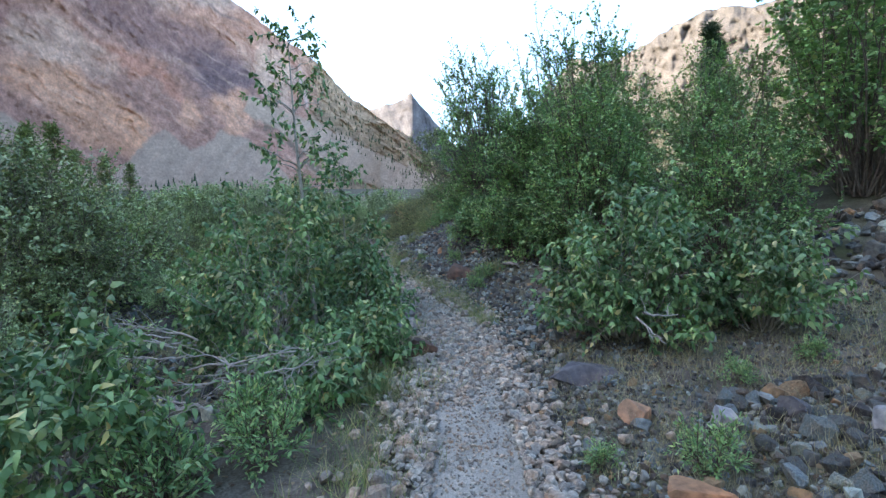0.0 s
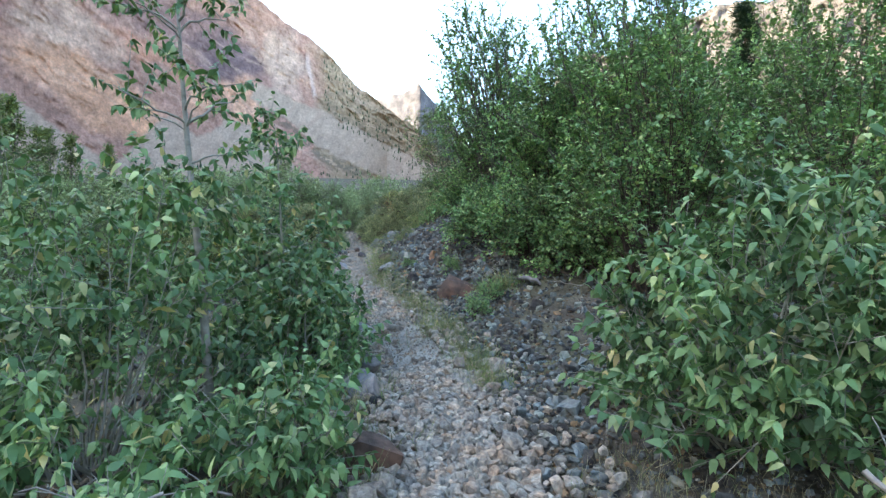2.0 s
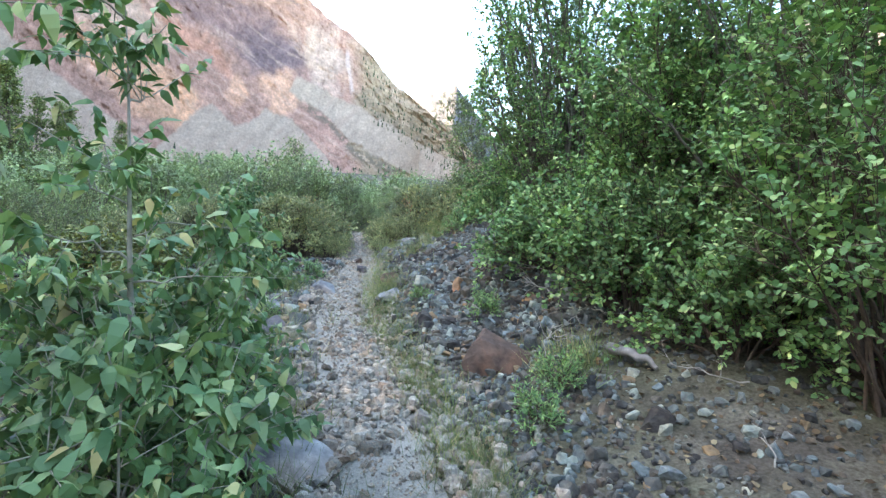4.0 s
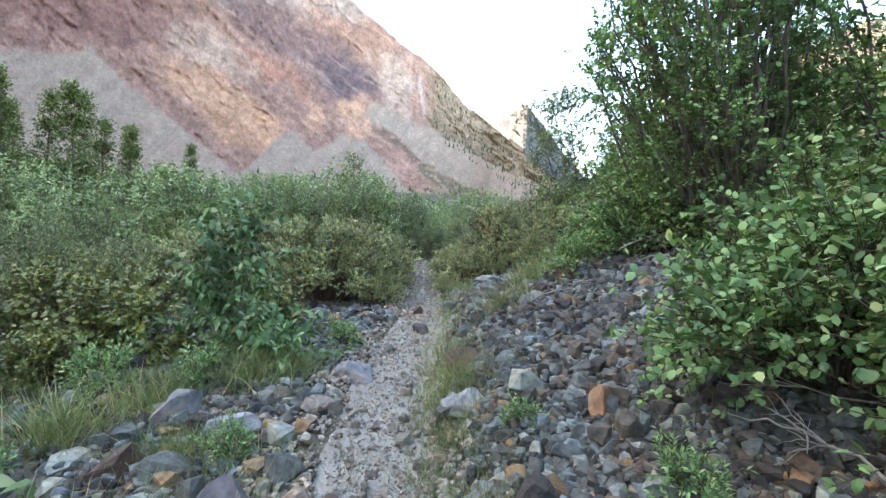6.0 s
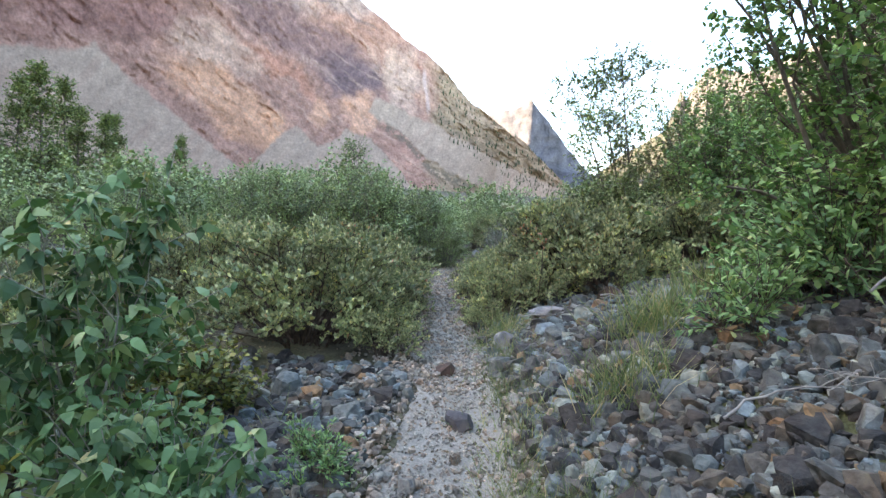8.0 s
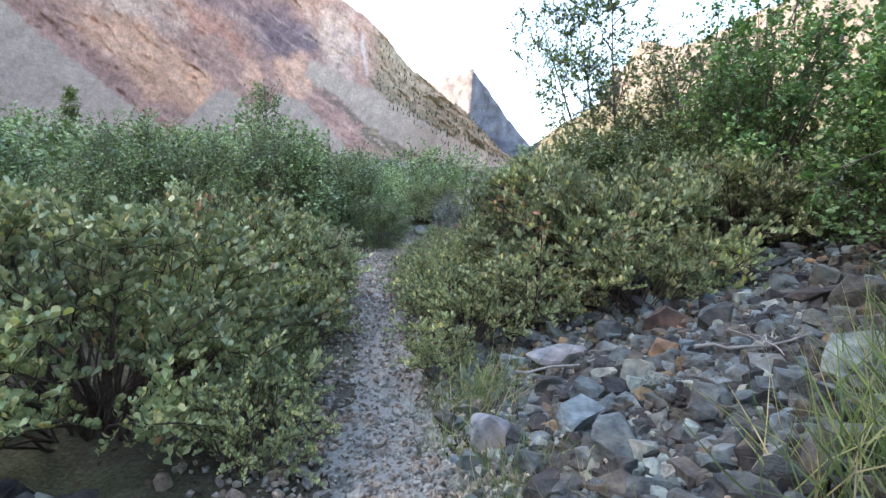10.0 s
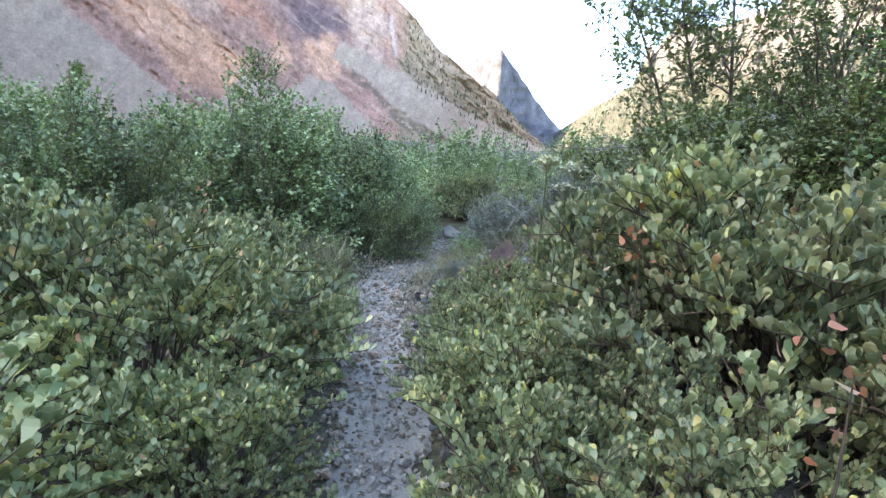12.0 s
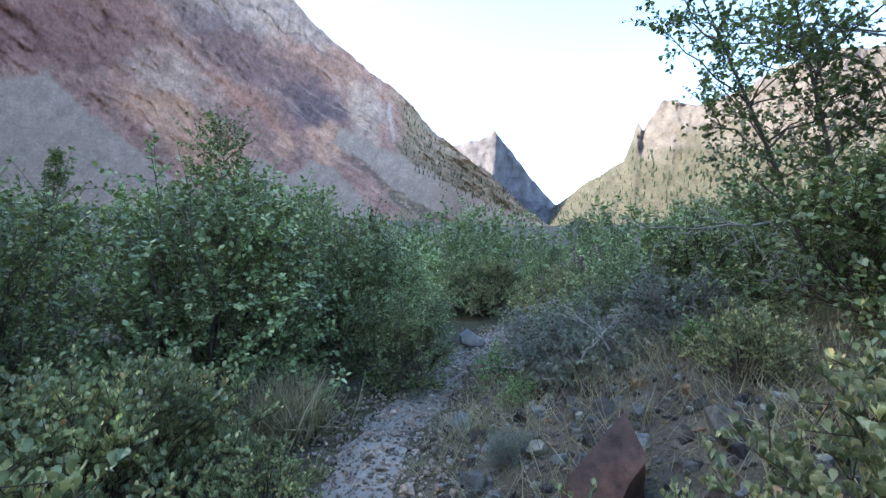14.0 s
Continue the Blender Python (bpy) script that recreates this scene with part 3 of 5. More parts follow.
def leaves_on(kind, start, way, length, rng):
    """Leaves set along twigs that begin at start and run along way."""
    shape, count, _, size, _ = KINDS[kind]
    n = len(start)
    t = rng.uniform(0.15, 1.05, (n, count))
    p = (start[:, None] + way[:, None] * (length[:, None] * t)[..., None]).reshape(-1, 3)
    w = np.repeat(way, count, 0)
    r = rng.normal(0, 1, p.shape)
    side = r - w * np.sum(r * w, 1, keepdims=True)
    side /= np.linalg.norm(side, axis=1, keepdims=True) + 1e-9
    up = np.array([0, 0, 1.0])
    if kind == "poplar":
        d, nrm = 0.35 * w + 0.65 * side - 0.55 * up + rng.normal(0, 0.35, p.shape), up * 0.6 + side * 0.7 + rng.normal(0, 0.3, p.shape)
    elif kind == "manz":
        d, nrm = 0.35 * w + 0.42 * side + 0.85 * up, side + rng.normal(0, 0.35, p.shape)
    elif kind == "herb":
        d, nrm = 0.8 * w + 0.7 * side, up + rng.normal(0, 0.5, p.shape)
    else:
        d, nrm = 0.5 * w + 0.8 * side - 0.1 * up, up + rng.normal(0, 0.45, p.shape)
    s = size * rng.uniform(0.6, 1.25, len(p))
    return p, frames_of(d, nrm), s


def grow(kind, limbs, per_limb, rng, limb_r, low=0.3, reach=1.0):
    """Twigs and leaves on limbs (n, m, 3): returns the wood and the leaves as verts and tris."""
    shape, count, tl, size, _ = KINDS[kind]
    n, m, _ = limbs.shape
    li = np.repeat(np.arange(n), per_limb)
    t = low + (1 - low) * rng.uniform(0, 1, len(li)) ** 0.6
    f = t * (m - 1)
    i = np.minimum(f.astype(int), m - 2)
    u = (f - i)[:, None]
    start = limbs[li, i] * (1 - u) + limbs[li, i + 1] * u
    tan = limbs[li, i + 1] - limbs[li, i]
    tan /= np.linalg.norm(tan, axis=1, keepdims=True) + 1e-9
    way = 0.6 * tan + rng.normal(0, 0.55, tan.shape) + np.array([0, 0, 0.3])
    way /= np.linalg.norm(way, axis=1, keepdims=True) + 1e-9
    length = tl * reach * rng.uniform(0.6, 1.5, len(li))
    p, rot, s = leaves_on(kind, start, way, length, rng)
    lv, lf = scatter([shape], np.zeros(len(p), int), p, rot, s)
    rad = limb_r * np.linspace(1, 0.25, m)[None] * rng.uniform(0.6, 1.3, (n, 1))
    wv, wf = tubes(limbs, rad, 4)
    end = start + way * length[:, None]
    tv, tf = tubes(np.stack([start, end], 1), np.tile(np.array([0.0033, 0.0015]) * (1 + limb_r * 20), (len(li), 1)), 3)
    return (np.concatenate([wv, tv]), np.concatenate([wf, tf + len(wv)])), (lv, lf)


def shrub(name, label, category, kind, rx, ry, h, limbs, per_limb, seed, wood=None, limb_r=0.011, lean=(0, 0), floor_z=0.06, low=0.3, group=""):
    """A many-stemmed bush about its own origin."""
    rng = np.random.default_rng(seed)
    a = np.arange(limbs) * 2.39996 + rng.normal(0, 0.25, limbs)
    z = floor_z + (1 - floor_z) * rng.uniform(0, 1, limbs) ** (0.6 if kind == "manz" else 1.0)
    rad = np.sqrt(np.clip(1 - (0.95 * z) ** 2.2, 0.02, 1)) * rng.uniform(0.6, 1.0, limbs) * (0.72 + 0.5 * vnoise(np.cos(a) * 1.5 + 5, np.sin(a) * 1.5 + 5, seed * 1.7))
    end = np.stack([np.cos(a) * rx * rad + lean[0] * z, np.sin(a) * ry * rad + lean[1] * z, h * z * (0.78 + 0.4 * vnoise(np.cos(a) * rad * 2 + 9, np.sin(a) * rad * 2 + 9, seed * 0.9))], 1)
    base = np.stack([np.cos(a) * rx * 0.22 * rng.uniform(0, 1, limbs), np.sin(a) * ry * 0.22 * rng.uniform(0, 1, limbs), np.full(limbs, -0.06)], 1)
    stems, leaves = grow(kind, bend(base, end, rng, 7, 0.18), per_limb, rng, limb_r, low)
    ob = tagged(new(name), label, category, group)
    mesh_part("branchwork", fast_mesh("branchwork", *stems, True), wood or M_TWIG, ob)
    mesh_part("foliage", fast_mesh("foliage", *leaves), KINDS[kind][4], ob)
    return ob


def tree(name, label, kind, h, rx, ry, crown, limbs, per_limb, seed, trunk_r=0.06, wood=None, lean=(0, 0), group="", rise=0.45, trunks=1, taper=0.0):
    """A tree with tapered trunk, limbs and a loose crown. crown: where the limbs begin, as a share of the height."""
    rng = np.random.default_rng(seed)
    ob = tagged(new(name), label, "tree", group)
    all_limbs = []
    t = np.linspace(0, 1, 10)
    for k in range(trunks):
        off = rng.normal(0, 0.12 + 0.3 * (trunks > 1), 2)
        sway = rng.normal(0, 0.03 * h, 2) + np.array(lean) + off * 0.8 * (trunks > 1)
        line = np.stack([off[0] * 0.4 + sway[0] * t ** 1.4 + 0.03 * h * np.sin(t * 5 + seed) * t * 0.4, off[1] * 0.4 + sway[1] * t ** 1.4, -0.1 + (h * rng.uniform(0.9, 1.0) + 0.1) * t], 1)
        tv, tf = tubes(line[None], (trunk_r * (1 - 0.88 * t))[None], 8)
        mesh_part("trunk", fast_mesh("trunk", tv, tf, True), wood or M_BARK, ob)
        n = limbs // trunks
        q = np.sort(crown + (0.99 - crown) * rng.uniform(0, 1, n))
        i = np.minimum((q * 9).astype(int), 8)
        u = (q * 9 - i)[:, None]
        a0 = line[i] * (1 - u) + line[i + 1] * u
        ang = np.arange(n) * 2.39996 + rng.normal(0, 0.3, n)
        s = (q - crown) / (1 - crown)
        reach = (0.35 + 0.65 * np.sin(np.pi * np.clip(0.2 + 0.75 * s, 0, 1))) * rng.uniform(0.6, 1.1, n) * (1 - taper * s)
        a1 = a0 + np.stack([np.cos(ang) * rx * reach, np.sin(ang) * ry * reach, rise * reach * (rx + ry) * 0.5 * rng.uniform(0.2, 1.2, n)], 1)
        all_limbs.append(bend(a0, a1, rng, 7, 0.1, 0.06))
    wood_mesh, leaves = grow(kind, np.concatenate(all_limbs), per_limb, rng, trunk_r * 0.28, 0.15)
    mesh_part("branchwork", fast_mesh("branchwork", *wood_mesh, True), wood or M_BARK, ob)
    mesh_part("crown", fast_mesh("crown", *leaves), KINDS[kind][4], ob)
    return ob


def put(ob, x, y, turn=0.0, scale=1.0, sink=0.0, sz=None):
    ob.matrix_basis = Matrix.LocRotScale((x, y, float(height(x, y)) - sink), Euler((0, 0, turn)), (scale, scale, sz or scale))
    return ob


def again(ob, x, y, turn=0.0, scale=1.0, sz=None):
    made = copy_thing(ob, Matrix.Identity(4))
    return put(made, x, y, turn, scale, 0.0, sz)


# poplar shoots beside the first stretch
POP = "leafy poplar bush with large drooping green leaves beside the path"
put(shrub("poplar_bush", POP, "bush", "poplar", 1.35, 1.6, 2.05, 48, 13, 11, M_PALE_BARK), -2.35, 6.5)
put(shrub("poplar_bush", POP, "bush", "poplar", 1.0, 1.1, 1.15, 34, 12, 12, M_PALE_BARK), -2.7, 3.2)
put(shrub("poplar_bush", "low young poplar sprouts with large leaves at the path's edge", "bush", "poplar", 0.45, 0.55, 0.6, 14, 10, 13, M_PALE_BARK), -0.85, 6.0)
put(shrub("poplar_bush", "low young poplar sprouts with large leaves round a fallen branch", "bush", "poplar", 0.55, 0.4, 0.55, 16, 9, 24, M_PALE_BARK), -1.25, 4.75)
put(shrub("poplar_bush", POP, "bush", "poplar", 0.9, 0.9, 1.2, 30, 12, 14, M_PALE_BARK), -1.75, 8.9)
put(shrub("poplar_bush", POP, "bush", "poplar", 0.75, 0.8, 1.0, 26, 12, 15, M_PALE_BARK), -1.35, 8.0)
put(shrub("poplar_bush", "dense poplar bush with large glossy leaves on the stony bank", "bush", "poplar", 1.25, 1.35, 1.65, 50, 14, 16, M_PALE_BARK), 2.25, 6.2)
put(shrub("poplar_bush", POP, "bush", "poplar", 0.7, 0.7, 1.1, 24, 12, 17, M_PALE_BARK), 3.5, 5.6)
put(shrub("poplar_bush", "young poplar bush with pale hanging leaves over the rubble", "bush", "poplar", 0.42, 0.5, 1.4, 20, 9, 18, M_PALE_BARK), -3.4, 13.75)
put(shrub("poplar_bush", POP, "bush", "poplar", 0.42, 0.35, 0.38, 12, 8, 19, M_PALE_BARK), -2.85, 13.5)
put(shrub("poplar_bush", "low young poplar sprouts at the edge of the rubble", "bush", "poplar", 0.45, 0.45, 0.65, 18, 8, 23, M_PALE_BARK), -1.95, 9.95)
put(tree("poplar_sapling", "tall thin poplar sapling with pale bark and sparse leaves", "poplar", 4.6, 0.6, 0.6, 0.25, 26, 4, 21, 0.045, M_PALE_BARK, (-0.25, 0.2)), -1.8, 7.1)
put(tree("poplar_sapling", "slender poplar sapling with hanging leaves beside the path", "poplar", 2.7, 0.4, 0.4, 0.2, 16, 5, 22, 0.025, M_PALE_BARK, (-0.1, 0.1)), -1.5, 8.75)

# small-leaved trees and bushes on the right-hand bank
ALD = "dense small-leaved green tree with several dark stems"


def clump(name, label, rx, ry, h, limbs, per_limb, seed, lean=(0, 0), group="", kind="alder"):
    """A many-stemmed small tree, leafy to the ground, with stout stems."""
    ob = shrub(name, label, "tree", kind, rx, ry, h, limbs, per_limb, seed, M_BARK, 0.022, lean, 0.1, 0.3, group)
    return ob


put(clump("alder_tree", ALD, 1.45, 1.5, 4.1, 80, 14, 31, (-0.3, 0)), 1.15, 16.0)
put(clump("alder_tree", ALD, 1.9, 1.9, 4.0, 80, 14, 32), 4.2, 14.0)
put(clump("alder_tree", ALD, 1.8, 1.8, 4.0, 95, 16, 33, (-0.5, -0.3)), 3.2, 11.3)
put(clump("alder_tree", ALD, 1.9, 1.8, 3.2, 80, 14, 34), 5.8, 10.9)
put(clump("alder_tree", ALD, 1.5, 1.6, 4.4, 75, 14, 35, (-0.2, 0)), 2.9, 14.6)
put(shrub("alder_bush", "round-leaved green bush hanging over the stones", "bush", "alder", 1.3, 1.3, 3.1, 74, 17, 36, None, 0.014, (-0.25, 0), 0.2), 2.75, 9.4)
put(shrub("alder_bush", "round-leaved green bush behind the poplar shoots", "bush", "alder", 1.6, 1.2, 2.5, 60, 15, 37), 4.5, 8.3)
put(shrub("alder_bush", "low spreading green bush on the rubble", "bush", "alder", 0.85, 0.65, 0.85, 44, 15, 38), 0.95, 12.0)
put(shrub("alder_bush", "low spreading green bush on the rubble", "bush", "alder", 1.15, 0.75, 0.5, 40, 14, 39), 0.85, 15.3)
put(shrub("alder_bush", "low leafy bush under the trees", "bush", "alder", 1.0, 0.8, 0.8, 30, 16, 40), 1.75, 13.6)
put(shrub("alder_bush", "round-leaved green bush hanging over the stones", "bush", "alder", 1.1, 1.0, 2.7, 66, 18, 45, None, 0.014, (-0.35, -0.2), 0.22), 2.1, 11.9)
put(shrub("alder_bush", "low leafy bush under the trees", "bush", "alder", 0.75, 0.65, 0.95, 34, 16, 46), 1.95, 11.0)
put(shrub("alder_bush", "low leafy bush under the trees", "bush", "alder", 0.6, 0.55, 0.7, 28, 14, 47), 2.0, 10.1)
put(shrub("alder_bush", "leafy green bush hanging over the dark ground under the trees", "bush", "alder", 0.8, 0.7, 1.2, 46, 16, 48, None, 0.014, (-0.1, -0.1), 0.18), 1.5, 11.05)
put(shrub("alder_bush", "low leafy bush under the trees", "bush", "alder", 0.8, 0.8, 1.8, 40, 16, 41), 1.5, 18.7)
put(clump("alder_tree", "leaning small-leaved green tree with its crown over the talus", 1.5, 1.5, 4.5, 85, 15, 43, (-0.95, -0.1)), 1.35, 15.0)
shade = put(clump("shade_tree", "tall dark green tree at the foot of the slope", 2.3, 2.3, 6.2, 84, 15, 42, (0, 0), "", "far_alder"), 8.2, 10.4)
for x, y, s, tn in ((10.5, 13.5, 1.05, 1.0), (7.4, 15.2, 0.6, 2.1), (11.5, 9.0, 1.0, 3.3), (5.6, 19.2, 0.7, 4.0), (4.6, 22.6, 0.72, 5.0), (3.3, 20.8, 0.5, 0.3), (2.2, 19.9, 0.42, 1.5), (1.25, 20.9, 0.48, 2.6)):
    again(shade, x, y, tn, s)

# evergreen shrubs with upright leaves on both sides of the narrow stretch
MZ = "broad evergreen shrub with upright grey-green leaves, some turned yellow"
MZS = [shrub("evergreen_shrub", MZ, "shrub", "manz", 1.6, 1.5, 1.3, 120, 17, 51, None, 0.012, (0, 0), 0.1),
       shrub("evergreen_shrub", MZ, "shrub", "manz", 1.45, 1.45, 1.2, 115, 17, 52, None, 0.012, (0, 0), 0.1),
       shrub("evergreen_shrub", MZ, "shrub", "manz", 1.5, 1.35, 0.95, 115, 17, 53, None, 0.012, (0, 0), 0.1)]
put(MZS[0], -3.75, 16.75, 0.0, 1.0, 0.0, 0.86)
put(MZS[1], -4.25, 19.15)
put(MZS[2], -0.9, 18.8)
MZT = shrub("evergreen_shrub", "small evergreen shrub with upright grey-green leaves", "shrub", "manz", 1.0, 1.0, 1.0, 46, 12, 54, None, 0.01, (0, 0), 0.1)
put(MZT, -1.6, 20.15, 0, 0.75)
again(MZS[0], -5.9, 18.0, 2.0, 0.95)
again(MZS[1], -6.2, 15.7, 4.0, 0.8)
again(MZS[2], 0.6, 19.8, 1.0, 0.85)
again(MZS[1], -5.0, 21.3, 2.2, 0.75)
again(MZS[0], -3.4, 29.2, 1.2, 0.8)
again(MZS[1], -1.6, 29.0, 3.2, 0.8)
again(MZS[2], -1.9, 26.0, 4.2, 0.8)
again(MZS[2], -1.25, 19.5, 0.7, 0.7)
for x, y, s in ((-3.25, 18.3, 0.6), (-3.6, 19.7, 0.65), (-3.1, 17.3, 0.5), (-1.85, 18.6, 0.62), (-1.5, 18.05, 0.62), (-0.7, 17.95, 0.62), 
                (-4.35, 20.6, 0.6), (-4.05, 21.45, 0.42), (-3.75, 20.75, 0.42), (-3.55, 19.95, 0.45), (-1.0, 20.6, 0.8), (-1.9, 18.0, 0.66), (-2.05, 18.9, 0.68), (-2.2, 19.7, 0.58), (-2.0, 17.5, 0.35), (-2.25, 20.4, 0.52), (-1.5, 21.9, 0.4), (-2.75, 16.35, 0.45), (-2.38, 19.75, 0.5), (-2.55, 20.45, 0.4), (-2.3, 19.2, 0.5), (-4.6, 15.6, 0.6), (-5.1, 21.9, 0.7)):
    again(MZT, x, y, x * 5, s)
again(MZS[2], -7.4, 20.2, 1.0, 0.9)

# yellowing bushes on the rubble flat to the left
YL = "small yellowing bush on the rubble flat"
ye = put(shrub("yellow_bush", YL, "bush", "yellow", 0.65, 0.6, 0.7, 30, 13, 55), -4.6, 13.7)
for x, y, s, tn in ((-5.9, 14.3, 1.1, 1.0), (-4.7, 13.0, 0.6, 2.0), (-6.9, 13.0, 1.0, 3.0), (-5.2, 12.0, 0.7, 4.0), (-3.6, 14.6, 0.8, 5.0)):
    again(ye, x, y, tn, s)

# willow thickets over the valley floor
WL = "grey-green willow bush in a thicket on the valley floor"
WS = [shrub("willow_bush", WL, "bush", "willow", 1.35, 1.35, 2.35, 40, 15, 60 + i, M_BARK, 0.016, (0, 0), 0.08, 0.35, "willow thicket") for i in range(4)]
FW = [shrub("willow_bush", WL, "bush", "far_willow", 1.4, 1.4, 2.4, 30, 9, 160 + i, M_BARK, 0.016, (0, 0), 0.08, 0.3, "willow thicket") for i in range(3)]
put(WS[0], -5.6, 23.3, 0, 0.9)
put(WS[1], -7.2, 21.6, 0, 0.85)
put(WS[2], -4.5, 25.8, 0, 0.75)
put(WS[3], -6.6, 25.4, 0, 0.95)
GW = "green round-leaved bush in the thicket beside the path"
gb = put(shrub("thicket_bush", GW, "bush", "small", 1.2, 1.2, 2.0, 60, 17, 68, M_BARK), -5.75, 23.5)
for x, y, s, tn in ((-6.6, 22.0, 1.0, 1.0), (-5.9, 24.6, 1.1, 2.2), (-8.0, 23.0, 1.1, 3.1), (-5.3, 26.4, 1.0, 4.4), (-7.0, 20.9, 0.75, 5.0), (-7.5, 15.5, 0.55, 3.0), (-9.0, 16.5, 0.65, 1.2), (-8.2, 13.4, 0.45, 2.0), (-10.0, 14.5, 0.6, 0.2), (-9.6, 18.4, 0.75, 4.0), (-4.35, 24.7, 0.45, 0.5), (-3.85, 24.35, 0.5, 1.5), (-7.4, 9.6, 1.35, 0.3), (-6.5, 9.0, 1.0, 2.0), (-8.3, 10.0, 1.5, 4.0), (-7.0, 8.0, 1.0, 5.0)):
    again(gb, x, y, tn, s)
rng = np.random.default_rng(5)
SPOTS = [(-8.4, 23.6, 0.95), (-9.2, 21.2, 0.9), (-5.2, 27.5, 0.85), (-3.9, 29.5, 0.75),
         (-1.9, 24.9, 0.4), (-1.4, 26.6, 0.5), (-2.2, 31.5, 0.6), (0.4, 28.5, 0.75), (-0.6, 25.8, 0.55), (1.6, 26.2, 0.8), (-8.0, 9.4, 1.55), (-9.5, 7.8, 1.75), (-7.6, 11.6, 1.2),
         (-10.5, 9.6, 1.8), (-12, 12, 1.9), (-6.3, 8.3, 0.6), (-5.5, 6.0, 0.55), (-4.6, 4.2, 0.45), (-5.0, 9.6, 0.5)]
for k, (x, y, s) in enumerate(SPOTS):
    again(WS[k % 4], x, y, rng.uniform(0, 6.28), s * rng.uniform(0.95, 1.05))
for k in range(60):
    y = rng.uniform(19, 48)
    x = rng.uniform(-26, -7) if y < 29 else rng.uniform(-26, 6)
    far = np.clip((y - 18) / 20, 0, 1)
    sc = (1.0 + 0.25 * far) * rng.uniform(0.8, 1.1) if x < -7 else rng.uniform(0.7, 0.95)
    (put(FW[k], x, y, rng.uniform(0, 6.28), sc) if k < 3 else again(FW[k % 3], x, y, rng.uniform(0, 6.28), sc))

# trees over the bank at the end of the walk
WT = "small half-bare tree with grey limbs and small leaves"
put(tree("bank_tree", WT, "small", 3.5, 0.95, 0.95, 0.2, 96, 12, 71, 0.035, M_BARK, (-0.8, -0.2), "", 0.9, 3), 0.05, 23.7)
put(clump("bank_bush", "leafy small tree on the bank", 1.2, 1.2, 2.9, 60, 15, 72, (0, 0), "", "small"), 1.3, 23.2)
put(clump("bank_bush", "leafy small tree on the bank", 1.3, 1.3, 3.2, 60, 14, 73, (0, 0), "", "small"), 2.7, 25.2)
put(shrub("alder_bush", "dark green bush at the foot of the bank", "bush", "small", 1.0, 1.0, 1.3, 40, 18, 74), 0.9, 21.4)
put(shrub("alder_bush", "dark green bush at the foot of the bank", "bush", "small", 1.1, 0.9, 1.0, 36, 16, 75), -0.3, 22.6)

put(tree("thicket_tree", "slender leafy young tree rising out of the thicket", "small", 3.3, 0.5, 0.5, 0.3, 34, 7, 79, 0.03, M_BARK, (0.1, 0), "", 1.2), -7.0, 25.6)

GS = "grey-green twiggy shrub on the sandy bank"
M_SAGE = leaf_material("grey_leaf", [(0.0, (0.12, 0.15, 0.12)), (0.6, (0.2, 0.24, 0.19)), (1.0, (0.3, 0.33, 0.28))], 0.7, 0.2)
KINDS["sage"] = (WILLOW, 12, 0.22, 0.045, M_SAGE)
sg = put(shrub("grey_shrub", GS, "shrub", "sage", 0.55, 0.5, 0.5, 40, 14, 76, M_DEAD), -2.3, 23.1)
for x, y, s, tn in ((-1.5, 23.3, 1.0, 1.0), (-2.5, 24.4, 1.0, 2.0), (-1.6, 25.0, 1.1, 3.0), (-2.75, 21.9, 0.3, 4.0)):
    again(sg, x, y, tn, s)
put(shrub("alder_bush", "dark green bush spreading over the bank", "bush", "small", 1.0, 0.8, 0.9, 40, 15, 77), -1.0, 23.9)
put(shrub("alder_bush", "dark green bush spreading over the bank", "bush", "small", 0.9, 0.8, 0.8, 36, 15, 78), 0.0, 21.9)

# narrow valley poplars on the left
NP = "tall narrow poplar standing over the thicket"
npop = put(tree("valley_poplar", NP, "dark", 7.6, 1.5, 1.5, 0.04, 105, 9, 81, 0.1, None, (0, 0), "valley poplars", 0.8, 1, 0.86), -28.6, 37.0)
for x, y, s, tn in ((-32.5, 36, 0.9, 1.0), (-26.0, 38, 0.75, 2.0), (-23.5, 40, 0.65, 3.0), (-35, 33, 1.0, 4.0), (-38, 38, 1.1, 5.0), (-30.5, 33.5, 0.8, 0.4), (-21, 29, 0.85, 0.9), (-23, 27.5, 0.9, 1.7), (-19, 30, 0.62, 2.6), (-24.5, 31, 0.85, 3.5), (-26, 29, 0.9, 4.6), (-22, 31.5, 0.7, 5.4)):
    again(npop, x, y, tn, s)


